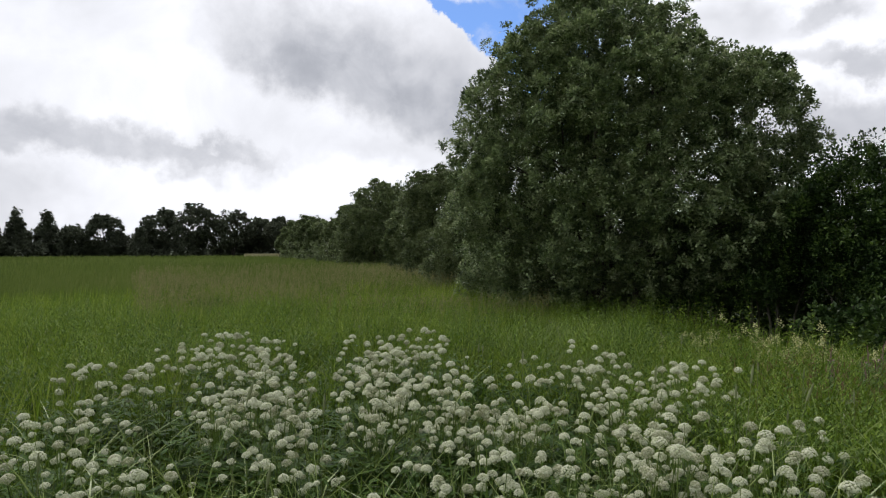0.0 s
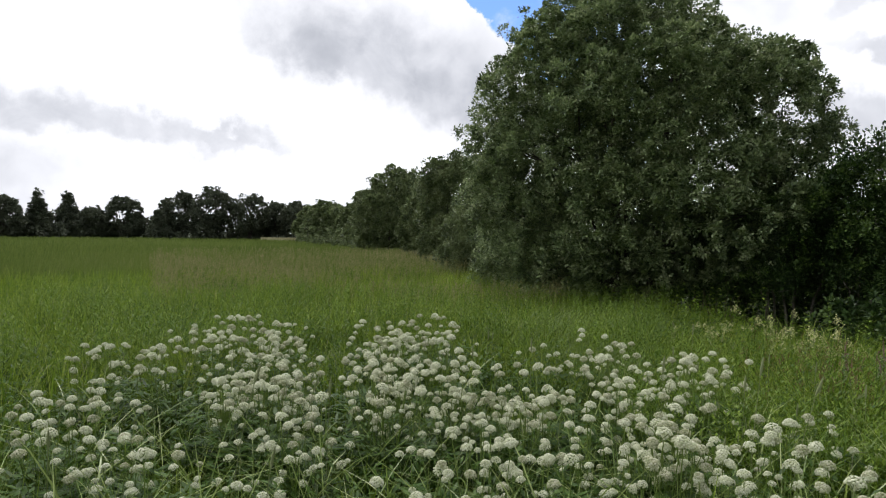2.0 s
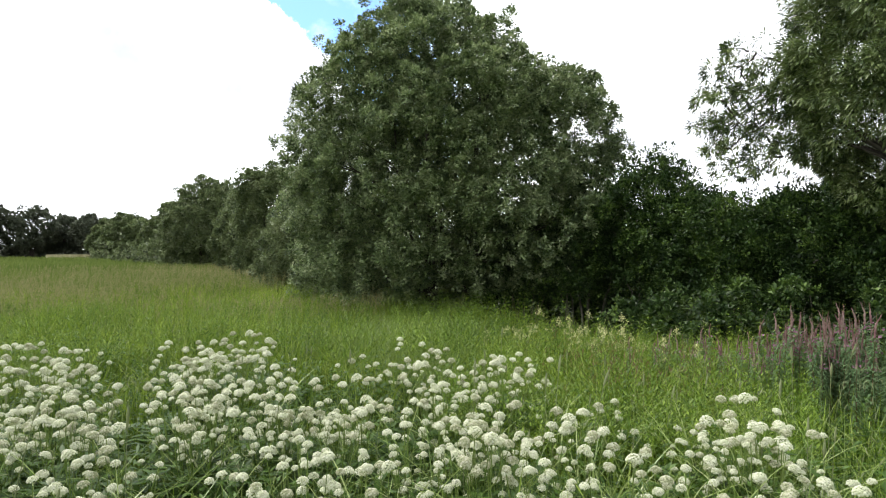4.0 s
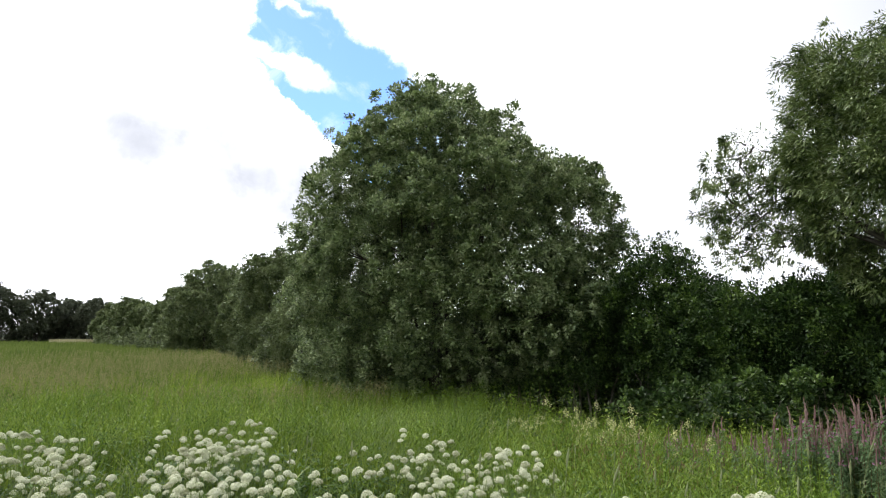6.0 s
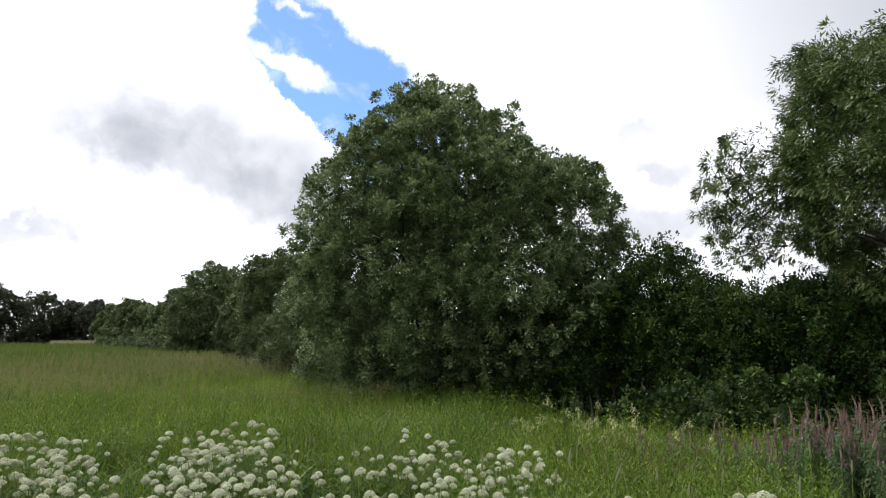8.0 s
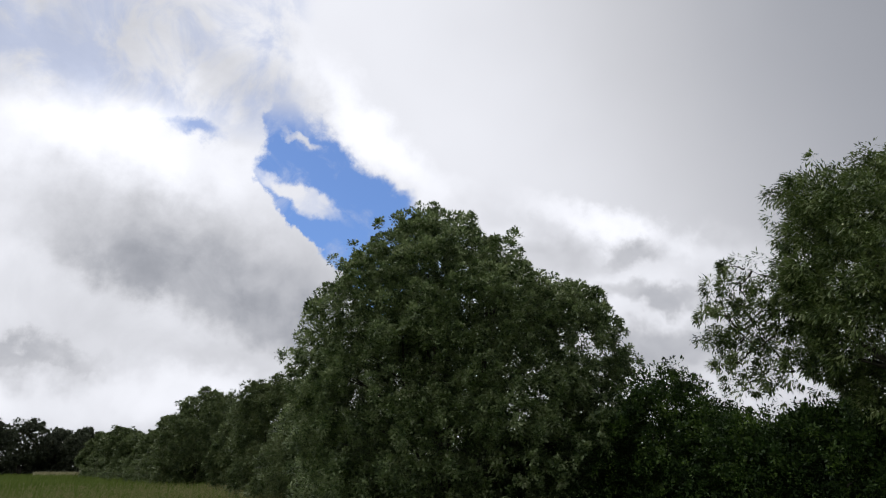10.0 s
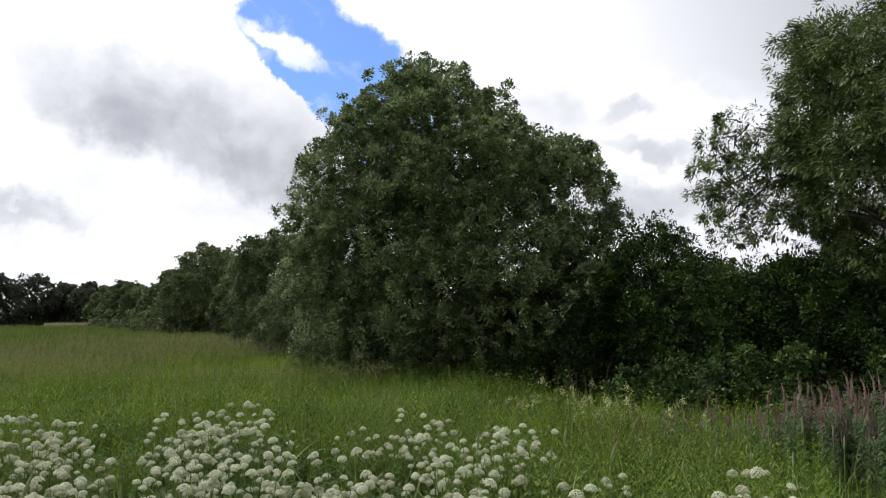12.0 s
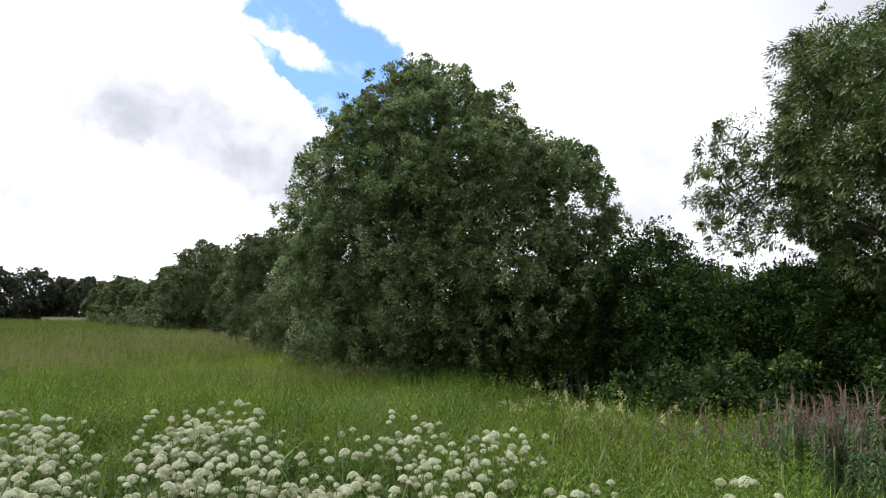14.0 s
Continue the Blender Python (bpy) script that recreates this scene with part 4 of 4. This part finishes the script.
def umbel_plant(seed):
    rng = np.random.default_rng(seed)
    ob = thing("white_umbel_plant", "tall meadow plant with domed creamy-white umbels and ferny leaves", "wildflower", (0, 0, -5), 0, "white umbel plants")
    h = rng.uniform(0.75, 0.86)
    heads, tubes = rng.integers(4, 7), []
    main = np.array([[0, 0, -0.03], [0.01, 0.0, h * 0.5], [rng.normal(0, 0.03), rng.normal(0, 0.03), h - 0.03]])
    tubes.append(tube(main, [0.005, 0.004, 0.002], 4))
    tips = [main[-1] + np.array([0, 0, 0.0])]
    for k in range(heads - 1):
        a = 2 * np.pi * k / (heads - 1) + rng.uniform(-0.5, 0.5)
        z0 = h * rng.uniform(0.35, 0.7)
        reach = rng.uniform(0.07, 0.2)
        t = np.array([math.cos(a) * reach, math.sin(a) * reach, h * rng.uniform(0.8, 1.02) - 0.03])
        tubes.append(tube(np.array([[0, 0, z0], [t[0] * 0.7, t[1] * 0.7, z0 + (t[2] - z0) * 0.45], t]), [0.0028, 0.0024, 0.0016], 4))
        tips.append(t)
    v, f = join(tubes)
    part("stem", mesh_of("umbel_stem", v, f, [STEM]), ob)
    for t in tips:
        u = part("umbel", UMBELS[rng.integers(0, 7)], ob)
        u.matrix_basis = pose(t[0], t[1], t[2] + 0.02, rng.normal(0, 9), rng.normal(0, 9), rng.uniform(0, 360)) @ Matrix.Scale(rng.uniform(0.62, 0.98), 4)
    # divided leaves
    ats, als = [], []
    for k in range(9):
        a, z0, ln = rng.uniform(0, 6.28), h * rng.uniform(0.12, 0.74), rng.uniform(0.12, 0.24)
        for s in np.linspace(0.25, 1, 7):
            for side in (-1, 1):
                ats.append([math.cos(a) * ln * s, math.sin(a) * ln * s, z0 + 0.12 * s - 0.12 * s * s])
                als.append([math.cos(a + side * 0.9), math.sin(a + side * 0.9), rng.normal(0.05, 0.2)])
    n = len(ats)
    v, f = flat_leaves(np.array(ats), np.array(als), np.tile([0, 0, 1.0], (n, 1)), rng.uniform(0.05, 0.1, n), rng.uniform(0.014, 0.03, n), 0.1)
    part("foliage", mesh_of("umbel_foliage", v, f, [HERB]), ob)
    return ob


PLANTS = [umbel_plant(300 + k) for k in range(9)]
spots = []
for a, d, w, l, n in DRIFTS:
    for k in range(max(1, round(n / 3.75))):
        u, v = random.uniform(0, 2 * math.pi), math.sqrt(random.random())
        spots.append((a + w * v * math.cos(u), d + l * v * math.sin(u)))
for k, (a, d) in enumerate(spots):
    src = PLANTS[k % 9]
    m = pose(*polar(a, d, 0.0), 0, 0, random.uniform(0, 360)) @ Matrix.Scale(random.uniform(0.92, 1.08) * min(1.0, 0.73 + 0.065 * d), 4)
    if k < 9:
        src.matrix_world = m
    else:
        copy_thing(src, m)


# ---- fireweed ----
def four_petals():
    a = np.arange(4) * np.pi / 2
    v, f = flat_leaves(np.zeros((4, 3)), np.stack([np.cos(a), np.sin(a), np.full(4, 0.3)], 1), np.tile([0, 0, 1.0], (4, 1)), 0.016, 0.013)
    return mesh_of("fireweed_flower", v, f, [FIRE_PETAL])


FIRE_FLOWER = four_petals()


def fireweed(seed):
    rng = np.random.default_rng(seed)
    ob = thing("fireweed", "fireweed with narrow blue-green leaves and a pink, red-budded spire", "wildflower", (0, 0, -5), 0, "fireweeds")
    h = rng.uniform(1.04, 1.2)
    sway = rng.normal(0, 0.03, 2)
    p = np.array([[0, 0, -0.03], [sway[0] * 0.3, sway[1] * 0.3, h * 0.5], [sway[0], sway[1], h]])
    v, f = tube(p, [0.0045, 0.004, 0.0012], 4)
    part("stem", mesh_of("fireweed_stem", v, f, [FIRE_STEM]), ob)
    n = 190
    s = np.linspace(0.2, 0.84, n)
    a = np.arange(n) * 2.4
    at = np.stack([sway[0] * s ** 2, sway[1] * s ** 2, h * s], 1)
    al = np.stack([np.cos(a), np.sin(a), rng.normal(0.25, 0.25, n)], 1)
    ln = np.interp(s, [0.15, 0.4, 0.8], [0.075, 0.095, 0.055]) * rng.uniform(0.8, 1.15, n)
    v, f = leaves(at, al, np.tile([0, 0, 1.0], (n, 1)), ln, ln * 0.24, 0.2, 0.3)
    part("foliage", mesh_of("fireweed_foliage", v, f, [FIRE_LEAF]), ob)
    q = np.linspace(0.84, 1.0, 12)
    nod = np.maximum(0, q - 0.92) * rng.uniform(0.1, 0.45)
    p = np.stack([sway[0] * q ** 2 - nod, sway[1] * q ** 2, h * q - nod * 0.4], 1)
    wide = np.interp(q, [0.84, 0.88, 0.95, 1.0], [0.0085, 0.0075, 0.0048, 0.0013]) * np.tile([1.15, 0.8], 6)
    v, f = tube(p, wide, 7)
    v = v + rng.normal(0, 0.0015, v.shape)
    part("bud_spike", mesh_of("fireweed_buds", v, f, [FIRE_BUD]), ob, "dark red tapering buds")
    for k in range(int(rng.integers(2, 7))):
        zz, aa = rng.uniform(0.78, 0.87), rng.uniform(0, 6.28)
        fl = part("flower", FIRE_FLOWER, ob, "magenta-pink petals")
        fl.matrix_basis = pose(sway[0] * zz ** 2 + math.cos(aa) * 0.03, sway[1] * zz ** 2 + math.sin(aa) * 0.03, h * zz, rng.normal(0, 50), rng.normal(0, 50), rng.uniform(0, 360))
    return ob


FIRES = [fireweed(400 + k) for k in range(6)]
n_f = 0
for a0, d0, w, l, n in ((43.6, 6.0, 0.35, 0.5, 52), (46.4, 6.0, 0.4, 0.5, 52), (49.4, 6.0, 0.4, 0.5, 52), (52.5, 6.0, 0.5, 0.5, 30), (39.6, 6.0, 0.55, 0.4, 44), (35.2, 6.1, 0.6, 0.35, 40)):
    for k in range(n):
        a, d = a0 + math.degrees(random.gauss(0, 0.6) * w / d0), d0 + random.gauss(0, 0.6) * l
        tall = 0.83 + 0.22 * min(1.0, max(0.0, (a - 39.5) / 3.5))
        m = pose(*polar(a, d), 0, 0, random.uniform(0, 360)) @ Matrix.Scale(tall * (0.78 + 0.25 * random.random() ** 1.6), 4)
        if n_f < 6:
            FIRES[n_f].matrix_world = m
        else:
            copy_thing(FIRES[n_f % 6], m)
        n_f += 1


# ---- pale yellow flowers along the hedge ----
def petals(name, n, spread, length, width, mat, seed):
    rng = np.random.default_rng(seed)
    v, f = flat_leaves(rng.normal(0, spread, (n, 3)), rng.normal(0, 1, (n, 3)) + np.array([0, 0, 0.4]), rng.normal(0, 1, (n, 3)), length, width)
    return mesh_of(name, v, f, [mat])


YELLOW_MESH = petals("blossom", 12, 0.013, 0.022, 0.016, YELLOW, 77)


def yellow_plant(seed):
    rng = np.random.default_rng(seed)
    ob = thing("yellow_wildflower", "leafy plant with loose clusters of pale yellow flowers", "wildflower", (0, 0, -5), 0, "yellow wildflowers")
    h = rng.uniform(0.78, 0.92)
    st = leafy_stems(np.array([0.0]), np.array([0.0]), np.array([h]), 9, 0.10, 0.35, rng)
    v, f = st[0]
    part("stem", mesh_of("yellow_stem", v, f, [STEM]), ob)
    v, f = st[1]
    part("foliage", mesh_of("yellow_foliage", v, f, [WEED]), ob)
    for k in range(4):
        fl = part("blossom", YELLOW_MESH, ob, "pale yellow petals")
        fl.matrix_basis = pose(rng.normal(0, 0.035), rng.normal(0, 0.035), h * rng.uniform(0.86, 1.0), rng.normal(0, 25), rng.normal(0, 25), rng.uniform(0, 360))
    return ob


YELLOWS = [yellow_plant(500 + k) for k in range(4)]
n_y = 0
for a0, d0, w, l, n in ((22.6, 8.0, 0.3, 0.3, 9), (25.2, 7.3, 0.5, 0.25, 20), (28.5, 6.8, 0.4, 0.2, 15), (31.3, 6.6, 0.35, 0.2, 11), (33.8, 6.2, 0.3, 0.2, 7)):
    for k in range(n):
        a, d = a0 + math.degrees(random.gauss(0, 0.9) * w / d0), d0 + random.gauss(0, 0.9) * l
        m = pose(*polar(a, d), 0, 0, random.uniform(0, 360)) @ Matrix.Scale(random.uniform(0.79, 0.96), 4)
        if n_y < 4:
            YELLOWS[n_y].matrix_world = m
        else:
            copy_thing(YELLOWS[n_y % 4], m)
        n_y += 1


# ---- single seeding grass stalks ----
def timothy(seed):
    rng = np.random.default_rng(seed)
    ob = thing("timothy_grass", "tall single grass stalk with a pale green cylindrical seed head", "timothy", (0, 0, -5), 0, "timothy stalks")
    h = rng.uniform(0.86, 1.02)
    bend = rng.uniform(0.02, 0.14)
    t = np.linspace(0, 1, 6)
    p = np.stack([bend * t ** 2, np.zeros(6), h * t - 0.03], 1)
    v, f = tube(p, np.linspace(0.0024, 0.0014, 6), 4)
    part("stem", mesh_of("timothy_stem", v, f, [STALK]), ob)
    q = np.stack([bend * (1 + 0.25 * t), np.zeros(6), h - 0.03 + 0.085 * t], 1)
    v, f = tube(q, [0.002, 0.0052, 0.006, 0.0056, 0.0045, 0.001], 7)
    v = v + rng.normal(0, 0.0006, v.shape)
    part("seed_head", mesh_of("timothy_seed_head", v, f, [STALK]), ob)
    n = 3
    a = rng.uniform(0, 6.28, n)
    at = np.stack([bend * 0.1 * np.ones(n), np.zeros(n), h * rng.uniform(0.25, 0.6, n)], 1)
    v, f = leaves(at, np.stack([np.cos(a), np.sin(a), np.full(n, 0.9)], 1), np.tile([0, 0, 1.0], (n, 1)), 0.22, 0.008, 0.1, 0.4)
    part("leaf", mesh_of("timothy_leaf", v, f, [COARSE]), ob)
    return ob


STALKS = [timothy(600 + k) for k in range(5)]
for k in range(46):
    a, d = (random.uniform(16, 54), random.uniform(2.5, 5.2)) if k < 34 else (random.uniform(-34, 16), random.uniform(2.2, 5.5))
    m = pose(*polar(a, d), 0, 0, random.uniform(-60, 60)) @ Matrix.Scale(random.uniform(0.85, 1.08), 4)
    if k < 5:
        STALKS[k].matrix_world = m
    else:
        copy_thing(STALKS[k % 5], m)
